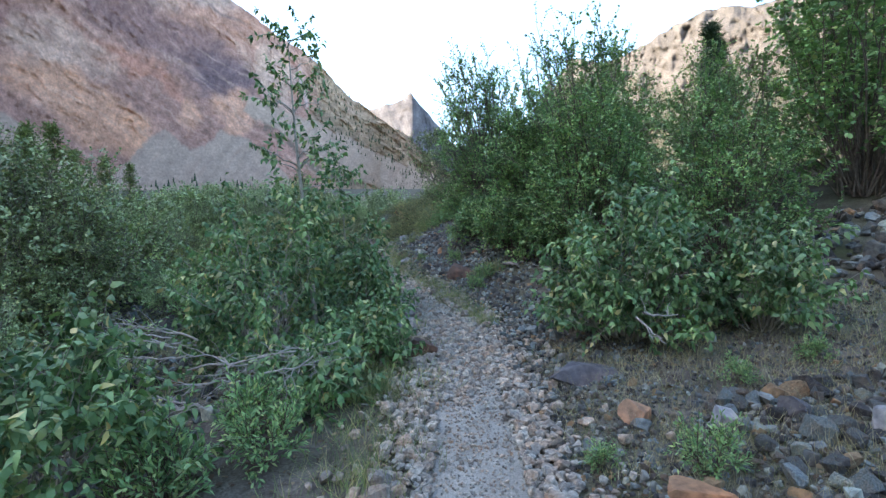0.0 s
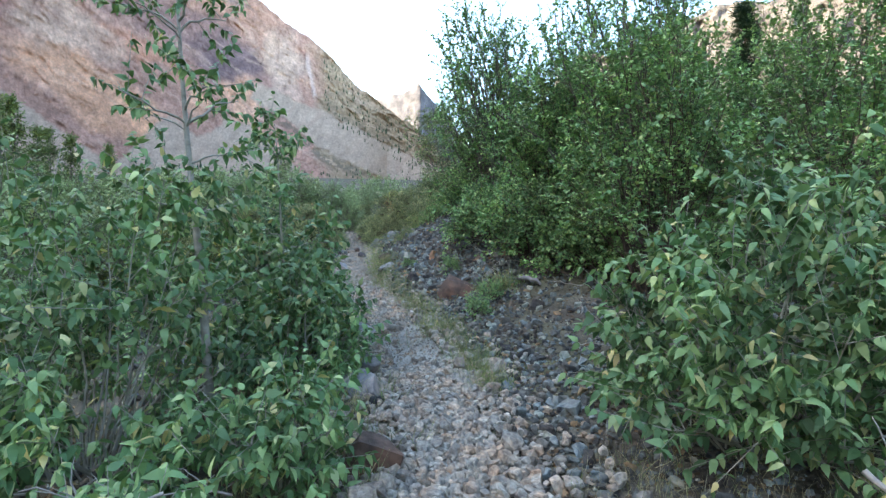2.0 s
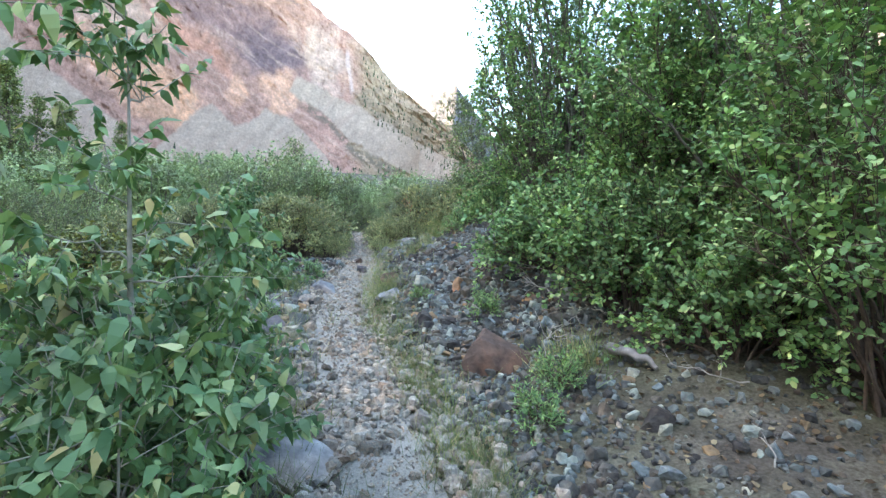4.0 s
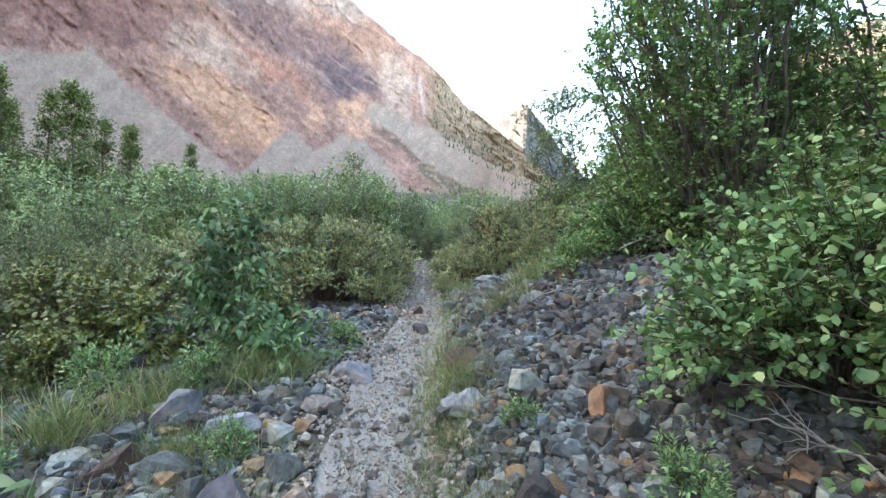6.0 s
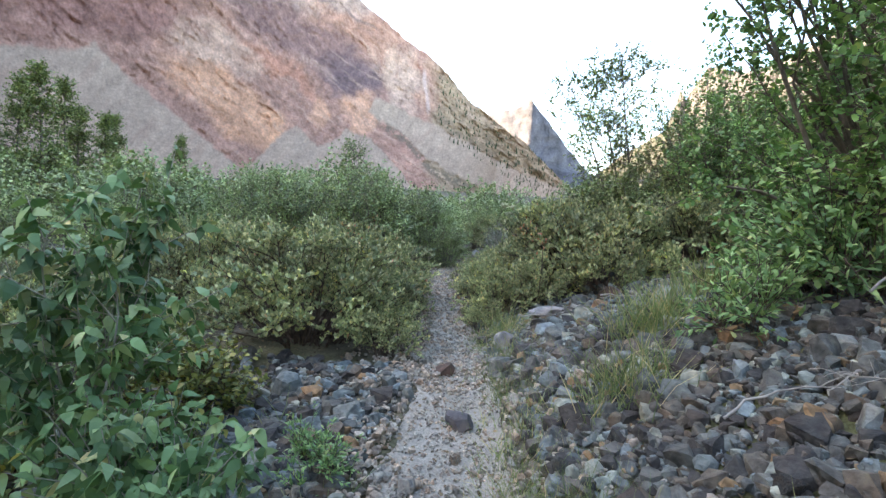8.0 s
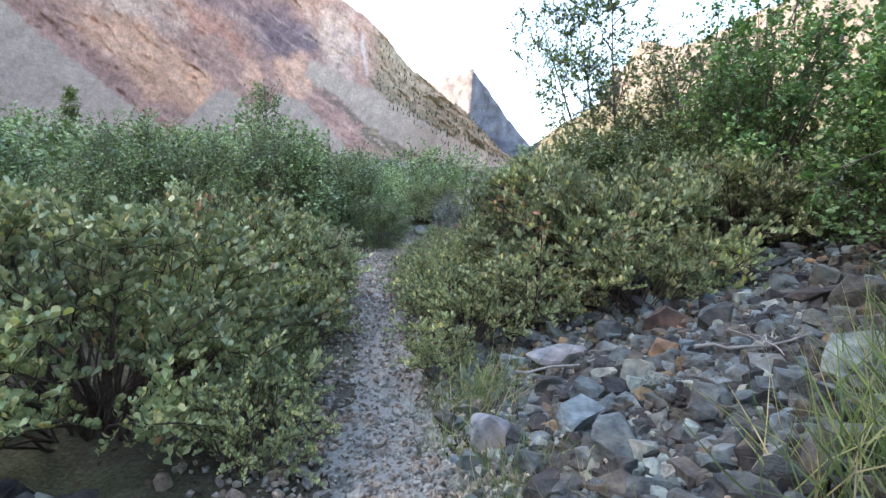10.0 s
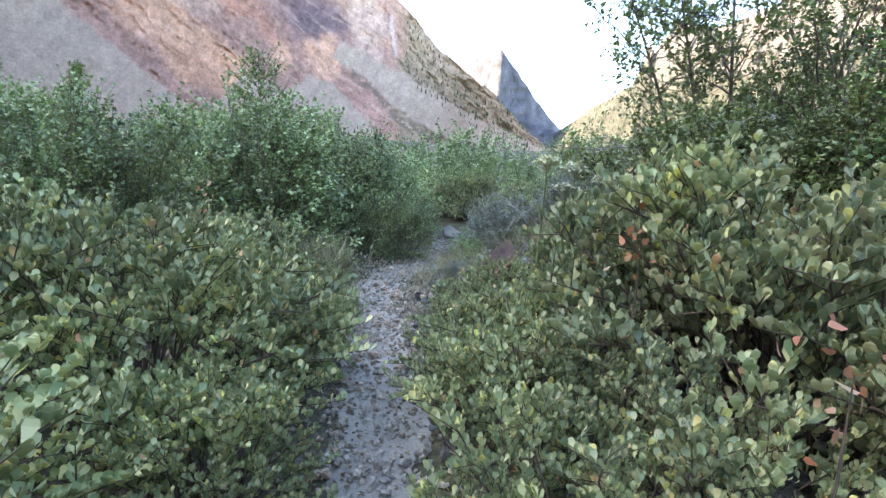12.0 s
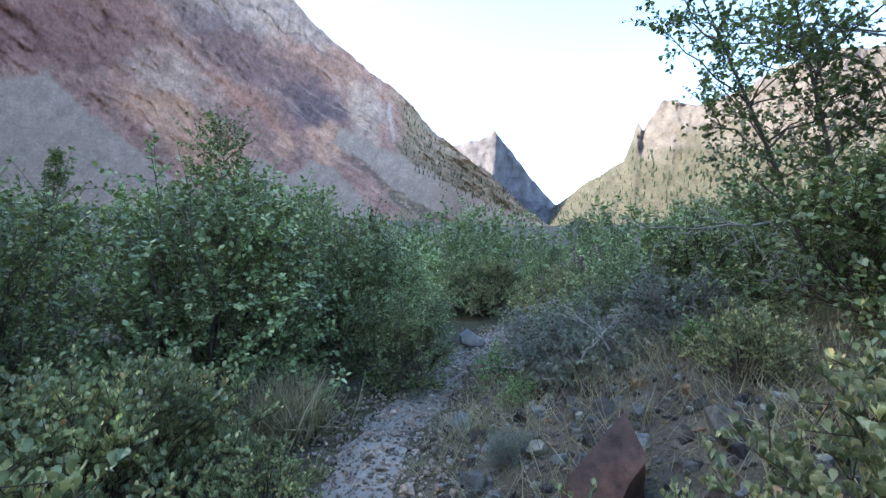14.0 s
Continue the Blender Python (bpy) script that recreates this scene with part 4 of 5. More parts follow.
# ---- conifers ----
def conifer(label, h, r, seed):
    rng = np.random.default_rng(seed)
    ob = tagged(new("pine_tree"), label, "tree")
    t = np.linspace(0, 1, 8)
    line = np.stack([0.02 * h * np.sin(t * 4), 0 * t, h * t], 1)
    mesh_part("trunk", fast_mesh("trunk", *tubes(line[None], (0.018 * h * (1 - 0.93 * t))[None], 7), True), M_BARK, ob)
    n = 90
    q = rng.uniform(0.15, 0.99, n)
    ang = rng.uniform(0, 6.28, n)
    a0 = np.stack([0.02 * h * np.sin(q * 4), 0 * q, h * q], 1)
    reach = r * (1.02 - q) ** 0.7 * rng.uniform(0.6, 1.15, n)
    a1 = a0 + np.stack([np.cos(ang) * reach, np.sin(ang) * reach, reach * rng.uniform(-0.1, 0.35, n)], 1)
    limbs = bend(a0, a1, rng, 5, 0.05, 0.04)
    mesh_part("branchwork", fast_mesh("branchwork", *tubes(limbs, 0.0025 * h * np.linspace(1, 0.3, 5)[None] * np.ones((n, 1)), 4), True), M_BARK, ob)
    k = 110
    li = np.repeat(np.arange(n), k)
    u = rng.uniform(0.25, 1, len(li))
    p = a0[li] + (a1[li] - a0[li]) * u[:, None] + rng.normal(0, 0.018 * h, (len(li), 3))
    d = (a1 - a0)[li] / (reach[li][:, None] + 1e-6) + rng.normal(0, 0.6, (len(li), 3))
    v, f = scatter([NEEDLE], np.zeros(len(p), int), p, frames_of(d, rng.normal(0, 1, p.shape)), 0.045 * h * rng.uniform(0.7, 1.3, len(p)))
    mesh_part("needles", fast_mesh("needles", v, f), M_CONIFER, ob)
    return ob


pine = put(conifer("dark pine standing above the broad-leaved trees", 11.2, 1.7, 91), 19.3, 40)


def far_conifers(name, source, count, lo, hi, el_lo, el_hi, h, seed, label):
    """Small spire-shaped trees that stand on a mountain side, too many to count."""
    rng = np.random.default_rng(seed)
    me = source.data
    co = np.empty(len(me.vertices) * 3, np.float32)
    me.vertices.foreach_get("co", co)
    co = co.reshape(-1, 3)
    az = np.degrees(np.arctan2(-co[:, 0], co[:, 1]))
    el = np.degrees(np.arctan2(co[:, 2], np.hypot(co[:, 0], co[:, 1])))
    sel = np.nonzero((az > lo) & (az < hi) & (el > el_lo(az)) & (el < el_hi(az)))[0]
    p = co[rng.choice(sel, count)] + rng.normal(0, 4, (count, 3)) * np.array([1, 1, 0]) - np.array([0, 0, 3.0])
    v, f = [], []
    for k in range(4):
        b = len(v)
        rr, z0, z1 = 0.17 * (1 - 0.2 * k), 0.08 + 0.22 * k, 0.45 + 0.19 * k
        v += [(rr * math.cos(a) * (1 + 0.3 * (j % 2)), rr * math.sin(a) * (1 + 0.3 * (j % 2)), z0 - 0.04 * (j % 2)) for j, a in enumerate(np.arange(8) * math.pi / 4)] + [(0, 0, z1)]
        f += [(b + j, b + (j + 1) % 8, b + 8) for j in range(8)]
    rot = np.repeat(np.eye(3)[None], count, 0)
    s = h * rng.uniform(0.5, 1.2, count)
    vv, ff = scatter([(np.array(v), np.array(f))], np.zeros(count, int), p, rot, s)
    return tagged(mesh_part(name, fast_mesh(name, vv, ff), M_CONIFER), label, "trees", kind="stuff")


_ridge = lambda a: np.interp(a, [-4, 0, 2, 5, 9.4, 12, 15], [2, 4.2, 6, 8.6, 11.2, 13.8, 16])
_up = lambda a: 11.4 - 0.535 * (19.9 - a)
far_conifers("ridge_conifers", bpy.data.objects["mountain_left"], 420, 0, 13.5, lambda a: np.maximum(_up(a) + 0.5, 3), lambda a: _ridge(a) + 0.5, 15, 1,
             "scattered small conifers along the mountain's shoulder")
far_conifers("slope_conifers", bpy.data.objects["mountain_right"], 900, -30, -2, lambda a: 3 + 0 * a, lambda a: 10.5 + 0 * a, 16, 2,
             "scattered conifers over the sunlit slope")
far_conifers("valley_conifers", bpy.data.objects["mountain_left"], 500, -3, 30, lambda a: 0.5 + 0 * a, lambda a: 3.4 + 0 * a, 12, 3,
             "dark conifers along the foot of the mountain")

# ---- stones ----
rng = np.random.default_rng(77)


def hull(seed, flat):
    """An angular broken stone of size about 1."""
    g = np.random.default_rng(seed)
    bm = bmesh.new()
    n = 15 + seed % 4
    p = g.normal(0, 1, (n, 3))
    p /= np.linalg.norm(p, axis=1, keepdims=True)
    p = np.sign(p) * np.abs(p) ** 0.62
    p *= np.array([0.5, 0.38, flat * 0.88]) * g.uniform(0.84, 1.0, (n, 1))
    p[:, 0] += g.normal(0, 0.25) * p[:, 2]
    p[:, 1] *= 1 + g.normal(0, 0.25) * p[:, 0]
    for q in p:
        bm.verts.new(q)
    bmesh.ops.convex_hull(bm, input=bm.verts[:])
    for v in [v for v in bm.verts if not v.link_faces]:
        bm.verts.remove(v)
    bmesh.ops.triangulate(bm, faces=bm.faces[:])
    bm.verts.index_update()
    out = np.array([v.co[:] for v in bm.verts]), np.array([[v.index for v in f.verts] for f in bm.faces])
    bm.free()
    return out


STONES = [hull(i, 0.34 + 0.05 * (i % 5)) for i in range(16)]


def stones_at(name, x, y, size, mat, label, lift=0.12, tilt=0.3, up=0.0):
    n = len(x)
    pos = np.stack([x, y, height(x, y) + size * lift + up], 1)
    v, f = scatter(STONES, rng.integers(0, len(STONES), n), pos, spin(rng, n, tilt), size)
    return tagged(mesh_part(name, fast_mesh(name, v, f), mat), label, "stones", kind="stuff")


def off_tread(x, y, size, clear=0.34):
    keep = np.abs(x - trail_x(y)) > clear * (0.7 + 0.6 * fbm(y * 1.5, 0.3 + 0 * y, 8.0))
    return x[keep], y[keep], size[keep]


def along_trail(n, y0, y1, spread_x, centre=0.0):
    y = rng.uniform(y0, y1, n)
    return trail_x(y) + centre + rng.normal(0, 1, n) * spread_x, y


# gravel of the path
x, y = along_trail(17000, 0.5, 17.5, 0.36)
_edge = np.abs(x - trail_x(y))
_bare = (fbm(x * 1.3, y * 0.8, 3.0) > np.interp(y, [2, 4, 5.5, 7, 9, 11], [0.42, 0.45, 0.6, 0.8, 0.55, 0.36])) & (_edge < 0.33)
x, y, _edge = x[~_bare], y[~_bare], _edge[~_bare]
stones_at("path_gravel", x, y, rng.lognormal(math.log(0.058), 0.36, len(x)) * np.interp(y, [0, 10, 13], [1.0, 0.95, 0.55]) * (0.85 + 0.4 * np.clip(_edge / 0.5, 0, 1)), M_GRAVEL, "loose angular grey gravel on the path", 0.22, 0.3, 0.014)
x, y = along_trail(8500, 15.5, 28.0, 0.34)
stones_at("path_grit", x, y, rng.lognormal(math.log(0.024), 0.45, len(x)), M_GRAVEL, "small grey grit scattered on the path", 0.25, 0.3, 0.01)
x, y = along_trail(14000, 0.8, 17.0, 0.25)
stones_at("path_crumbs", x, y, rng.lognormal(math.log(0.017), 0.4, len(x)), M_GRAVEL, "fine crumbs of rock trodden into the path", 0.2, 0.3, 0.012)
# rubble of the banks
y = rng.uniform(7.0, 12.0, 4500)
x = trail_x(y) + 0.7 + 3.3 * rng.uniform(0, 1, 4500) ** 2
stones_at("forest_floor_stones", x, y, rng.lognormal(math.log(0.042), 0.5, len(x)), M_STONE, "small stones and crumbs of rock under the trees")


def litter(name, x, y, size, label):
    n = len(x)
    pos = np.stack([x, y, height(x, y) + 0.012], 1)
    v, f = scatter([ALDER], np.zeros(n, int), pos, spin(rng, n, 0.35), size)
    return tagged(mesh_part(name, fast_mesh(name, v, f), M_LITTER), label, "leaves", kind="stuff")


M_LITTER = leaf_material("dead_leaf", [(0.0, (0.07, 0.045, 0.03)), (0.6, (0.16, 0.11, 0.075)), (1.0, (0.3, 0.24, 0.16))], 0.8, 0.15, 0.1)
y = rng.uniform(2.5, 18.5, 6500)
x = trail_x(y) + rng.uniform(0.6, 4.5, 6500)
litter("leaf_litter", x, y, rng.uniform(0.025, 0.06, len(x)), "brown fallen leaves on the bank")
y = rng.uniform(14.0, 26.0, 5000)
x = trail_x(y) + rng.uniform(-2.6, 3.0, 5000)
litter("path_litter", x, y, rng.uniform(0.02, 0.045, len(x)), "fallen leaves under the shrubs and on the path")
y = rng.uniform(1.0, 14.0, 5000)
x = trail_x(y) - rng.uniform(0.5, 5.0, 5000)
litter("flat_litter", x, y, rng.uniform(0.03, 0.06, len(x)), "brown fallen leaves under the poplars")
x, y = along_trail(5200, -1.0, 12.0, 0.5, 0.95)
stones_at("bank_rubble", *off_tread(x, y, rng.lognormal(math.log(0.045), 0.5, len(x)), 0.5), M_STONE, "mixed grey and brown rubble on the bank")
x, y = along_trail(7000, 8.0, 16.0, 0.5, -0.9)
stones_at("edge_rubble", *off_tread(x, y, rng.lognormal(math.log(0.06), 0.5, len(x)), 0.45), M_STONE, "mixed rubble along the path's lower edge")
x, y = rng.uniform(-9, -2.2, 5200), rng.uniform(3, 15.5, 5200)
stones_at("flat_rubble", x, y, rng.lognormal(math.log(0.075), 0.5, len(x)), M_STONE, "dark rubble on the flat beside the path")
x = rng.uniform(0.3, 3.0, 22000)
y = rng.uniform(11.0, 17.2, 22000)
x = x + trail_x(y) + 0.1
stones_at("talus", *off_tread(x, y, rng.lognormal(math.log(0.055), 0.45, len(x)), 0.5), M_STONE, "slope of broken grey and rust-brown rock", 0.22)
y = rng.uniform(15.6, 20.0, 7000)
x = trail_x(y) + rng.uniform(0.22, 4.8, 7000)
keep = x - trail_x(y) > 0.3
stones_at("coarse_talus", x[keep], y[keep], rng.lognormal(math.log(0.062), 0.45, keep.sum()), M_STONE, "coarse broken rock below the shrubs", 0.25)
x, y = rng.uniform(2.0, 4.4, 1100), rng.uniform(2.2, 4.2, 1100)
stones_at("rock_pile", x, y, rng.lognormal(math.log(0.055), 0.4, len(x)), M_STONE, "small broken grey rock between the larger rocks of the pile", 0.3)
x, y = rng.uniform(0.8, 5.2, 6500), rng.uniform(1.8, 6.8, 6500)
stones_at("flat_gravel", *off_tread(x, y, rng.lognormal(math.log(0.026), 0.5, len(x)), 0.5), M_STONE, "fine gravel and crumbs of rock on the stony flat", 0.2)
x, y = rng.uniform(5.2, 8.5, 500), rng.uniform(5.5, 9.5, 500)
stones_at("slope_rocks", x, y, rng.lognormal(math.log(0.17), 0.4, len(x)), M_STONE, "pale rocks on the slope under the trees", 0.3)
x, y = along_trail(2400, 19.5, 25.5, 0.6, 1.1)
stones_at("bank_stones", *off_tread(x, y, rng.lognormal(math.log(0.045), 0.55, len(x)), 0.4), M_STONE, "scattered grey stones on the sandy bank")

# single stones that lie on the path and in the talus
STONE_MESHES = []
for i, (sv, sf) in enumerate(STONES):
    me = fast_mesh("stone", sv, sf)
    me.materials.append(M_GRAVEL)
    STONE_MESHES.append(me)
ROCK_MESHES = []
for i, (sv, sf) in enumerate(STONES):
    me = fast_mesh("rock", sv, sf)
    me.materials.append(M_STONE)
    ROCK_MESHES.append(me)


def place_stone(name, meshes, x, y, size, lift, parent=None):
    ob = new(name, meshes[int(rng.integers(0, len(meshes)))])
    e = Euler((rng.normal(0, 0.3), rng.normal(0, 0.3), rng.uniform(0, 6.28)))
    ob.matrix_basis = Matrix.LocRotScale((x, y, float(height(x, y)) + lift * size), e, (size, size * rng.uniform(0.8, 1.1), size * rng.uniform(0.8, 1.3)))
    if parent is not None:
        ob.parent = parent
    return ob


# boulders
def boulder(label, x, y, size, mat, seed, turn=0.0, sink=0.3, name="boulder", cuts=14):
    """A weathered block: a ball cut by planes, roughened."""
    g = np.random.default_rng(seed)
    bm = bmesh.new()
    bmesh.ops.create_icosphere(bm, subdivisions=4, radius=1)
    v = np.array([q.co[:] for q in bm.verts])
    n = g.normal(0, 1, (cuts, 3))
    n /= np.linalg.norm(n, axis=1, keepdims=True)
    for q, d in zip(n, g.uniform(0.42, 0.72, cuts) + 0.012 * (cuts - 14)):
        v -= np.clip(v @ q - d, 0, None)[:, None] * q
    rough = 0.05 * (fbm(v[:, 0] * 3 + seed, v[:, 1] * 3, v[:, 2] * 3, 4) - 0.5) + 0.12 * (fbm(v[:, 0] * 1.1 + seed, v[:, 1] * 1.1, v[:, 2] * 1.1, 2) - 0.5)
    v = (v * (1 + 2 * rough[:, None])) * np.array(size) * 0.5 / 0.6
    for q, c in zip(bm.verts, v):
        q.co = c
    me = bpy.data.meshes.new("boulder")
    bm.to_mesh(me)
    bm.free()
    me.materials.append(mat)
    ob = tagged(new(name, me), label, "rock")
    ob.matrix_basis = pose(x, y, float(height(x, y)) + size[2] * (0.5 - sink), g.normal(0, 8), g.normal(0, 8), turn)
    return ob


boulder("brown layered boulder half buried at the path's edge", -0.3, 6.3, (0.42, 0.36, 0.26), M_BROWN_ROCK, 1, 20)
boulder("dark flat boulder set in the gravel bank", 1.45, 5.05, (0.6, 0.4, 0.22), M_DARK_ROCK, 2, 10)
boulder("pale grey slab standing at the path's edge", -0.56, 7.55, (0.3, 0.34, 0.24), M_PALE_ROCK, 3, 40)
boulder("pale slab lying beside the path", -0.62, 8.05, (0.3, 0.4, 0.2), M_PALE_ROCK, 4, 70)
boulder("large flat pale slab beside the gravel", -1.0, 9.1, (0.45, 0.4, 0.2), M_PALE_ROCK, 5, 15)
boulder("rounded brown boulder half buried in the bank", 0.36, 10.6, (0.56, 0.42, 0.36), M_BROWN_ROCK, 6, 5, 0.55, "boulder", 26)
boulder("rusty orange rock in the talus", -0.12, 12.2, (0.13, 0.12, 0.15), M_ORANGE_ROCK, 7, 60, 0.2)
boulder("smooth pale stone at the path's edge", -1.97, 13.3, (0.3, 0.24, 0.18), M_PALE_ROCK, 8, 0)
boulder("blue-grey stone beside the path", -0.95, 12.68, (0.18, 0.17, 0.18), M_PALE_ROCK, 9, 30, 0.2)
boulder("large dark blue-grey rock on top of the talus", 0.32, 13.85, (0.18, 0.17, 0.2), M_DARK_ROCK, 10, 30, 0.2)
boulder("grey rock on the talus", 0.05, 13.4, (0.11, 0.1, 0.1), M_DARK_ROCK, 11, 80, 0.2)
boulder("grey stone in the middle of the path", -1.8, 14.95, (0.16, 0.15, 0.12), M_DARK_ROCK, 12, 0, 0.25)
boulder("dark stone lying on the path", -2.1, 15.97, (0.13, 0.13, 0.13), M_BROWN_ROCK, 13, 0, 0.25)
boulder("brown block at the path's edge", -1.1, 13.55, (0.26, 0.19, 0.18), M_BROWN_ROCK, 14, 20, 0.2)
boulder("pale blue-grey rock at the foot of the talus", -1.7, 16.5, (0.18, 0.16, 0.16), M_PALE_ROCK, 15, 30, 0.1)
boulder("pale flat rock on the talus", -1.3, 17.2, (0.3, 0.2, 0.12), M_PALE_ROCK, 16, 20, 0.1)
boulder("large brown rock under the shrub", -0.74, 17.3, (0.2, 0.17, 0.17), M_BROWN_ROCK, 17, 0, 0.15)
boulder("rusty brown rock in the talus", -0.85, 16.9, (0.17, 0.15, 0.13), M_ORANGE_ROCK, 18, 50, 0.1)
boulder("reddish brown boulder with a broken face on the bank", -2.3, 21.15, (0.32, 0.28, 0.44), M_BROWN_ROCK, 35, 10, 0.1, "boulder", 11)
boulder("pale rock among the stones of the rubble flat", -2.95, 12.4, (0.3, 0.24, 0.2), M_PALE_ROCK, 20, 10)
boulder("large pale grey slab on the path's lower edge", -2.15, 10.95, (0.4, 0.34, 0.26), M_PALE_ROCK, 31, 35, 0.2, "boulder", 9)
boulder("dark grey block on the path's lower edge", -1.85, 11.4, (0.26, 0.2, 0.18), M_DARK_ROCK, 32, 65, 0.2, "boulder", 9)
boulder("pale block lying on the path's lower edge", -2.3, 12.1, (0.2, 0.17, 0.18), M_PALE_ROCK, 33, 15, 0.15, "boulder", 9)
boulder("rounded tan stone at the path's edge", -1.95, 12.6, (0.26, 0.2, 0.17), M_GRAVEL, 34, 0, 0.25)
boulder("reddish rock on the rubble flat", -2.75, 11.7, (0.2, 0.17, 0.17), M_BROWN_ROCK, 21, 60)
boulder("white rock lying where the path bends", -3.45, 26.4, (0.28, 0.25, 0.24), M_PALE_ROCK, 22, 0, 0.15)
boulder("yellowish stone at the edge of the grass", 1.5, 2.75, (0.3, 0.26, 0.2), M_ORANGE_ROCK, 23, 0, 0.2)
boulder("pinkish stone in the gravel bank", 1.6, 4.0, (0.24, 0.2, 0.16), M_ORANGE_ROCK, 24, 30, 0.2)
boulder("blue-grey block on the rock pile", 2.15, 3.75, (0.2, 0.15, 0.16), M_PALE_ROCK, 25, 30, 0.1)
boulder("dark block on the rock pile", 2.65, 3.65, (0.24, 0.19, 0.17), M_DARK_ROCK, 26, 70, 0.1)
boulder("pale block on the rock pile", 2.95, 3.2, (0.19, 0.16, 0.15), M_PALE_ROCK, 27, 10, 0.1)

# ---- grass and low herbs ----
BLADE = (np.array([(-0.007, 0, 0), (0.007, 0, 0), (-0.006, 0.5, 0.06), (0.006, 0.5, 0.06), (0, 1, 0.34)]), np.array([(0, 1, 3), (0, 3, 2), (2, 3, 4)]))


def grass(name, x, y, per, h, mat, label, lean=0.5, spread_r=0.07, kind="stuff", category="grass"):
    n = len(x) * per
    bx, by = np.repeat(x, per) + rng.normal(0, spread_r, n), np.repeat(y, per) + rng.normal(0, spread_r, n)
    pos = np.stack([bx, by, height(bx, by) - 0.01], 1)
    d = np.stack([rng.normal(0, lean, n), rng.normal(0, lean, n), np.ones(n)], 1)
    s = h * rng.uniform(0.5, 1.25, n)
    v, f = scatter([BLADE], np.zeros(n, int), pos, frames_of(d, rng.normal(0, 1, (n, 3))), np.stack([np.maximum(s, 0.2), s, s], 1))
    if kind == "thing":
        tuft = tagged(new(name), label, category)
        mesh_part("blades", fast_mesh("blades", v, f), mat, tuft)
        return tuft
    return tagged(mesh_part(name, fast_mesh(name, v, f), mat), label, category, kind=kind)


x, y = along_trail(420, 0.5, 12.0, 0.25, -0.85)
grass("left_verge_grass", x, y, 14, 0.26, M_GRASS, "green grass along the path's verge")
x, y = along_trail(520, 7.5, 14.0, 0.11, 0.53)
grass("right_verge_grass", x, y, 16, 0.2, M_GRASS, "green grass along the path's right verge")
x, y = rng.uniform(1.0, 5.5, 1100), rng.uniform(2.4, 6.2, 1100)
grass("dry_meadow_grass", x, y, 9, 0.17, M_DRY, "sparse dry yellow grass on the stony flat")
x, y = rng.uniform(1.0, 6.0, 400), rng.uniform(2.4, 6.4, 400)
grass("meadow_grass", x, y, 8, 0.16, M_GRASS, "sparse green grass on the stony flat")
x, y = along_trail(160, 13.2, 17.0, 0.12, 0.45)
grass("bank_grass", x, y, 14, 0.2, M_GRASS, "grey-green grass at the foot of the talus", 0.6)
x, y = rng.uniform(-7, -2.2, 500), rng.uniform(2.0, 15.0, 500)
grass("flat_grass", x, y, 9, 0.3, M_GRASS, "rough grass over the flat")
x, y = rng.uniform(-3.4, 1.0, 1100), rng.uniform(20.3, 26.0, 1100)
keep = (x - trail_x(y) > 0.45) & (np.hypot(x + 2.3, y - 20.9) > 0.4)
grass("bank_dry_grass", x[keep], y[keep], 13, 0.3, M_DRY, "dry grass and litter on the sandy bank", 0.8)
for gx, gy, gh, gm, gl in ((-0.62, 15.55, 0.42, M_GRASS, "large green grass tuft at the foot of the talus"), (-0.2, 16.0, 0.4, M_GRASS, "large green grass tuft on the talus"),
                           (-0.85, 14.7, 0.35, M_GRASS, "green grass tuft beside the path"), (-1.75, 17.0, 0.28, M_GRASS, "grey-green grass tuft beside the path"),
                           (-0.75, 5.0, 0.35, M_GRASS, "tall grass tuft at the path's edge"), (-4.4, 22.85, 0.5, M_DRY, "pale dry bunch grass beside the path"),
                           (-4.62, 22.75, 0.5, M_DRY, "pale dry bunch grass beside the path"), (-4.5, 22.7, 0.55, M_DRY, "pale dry bunch grass beside the path"), (0.9, 10.3, 0.3, M_GRASS, "green grass tuft on the bank"),
                           (-2.45, 13.2, 0.3, M_GRASS, "grass tuft between the stones"), (-3.2, 12.5, 0.4, M_GRASS, "rough grass tuft between the stones"),
                           (-2.75, 12.95, 0.35, M_GRASS, "rough grass tuft between the stones"), (-3.5, 12.0, 0.4, M_GRASS, "rough grass tuft between the stones"),
                           (-2.6, 11.9, 0.22, M_GRASS, "low grass tuft between the stones"), (-1.02, 13.0, 0.24, M_GRASS, "wispy grass tuft beside the path")):
    grass("grass_tuft", np.array([gx]), np.array([gy]), 420, gh, gm, gl, 0.55, 0.13, "thing", "grass")

HB = "low green herb with narrow leaves between stones"
hb = put(shrub("herb", HB, "plant", "herb", 0.3, 0.3, 0.35, 12, 9, 95, None, 0.004, group="herbs"), 0.55, 9.6, 0, 0.6)
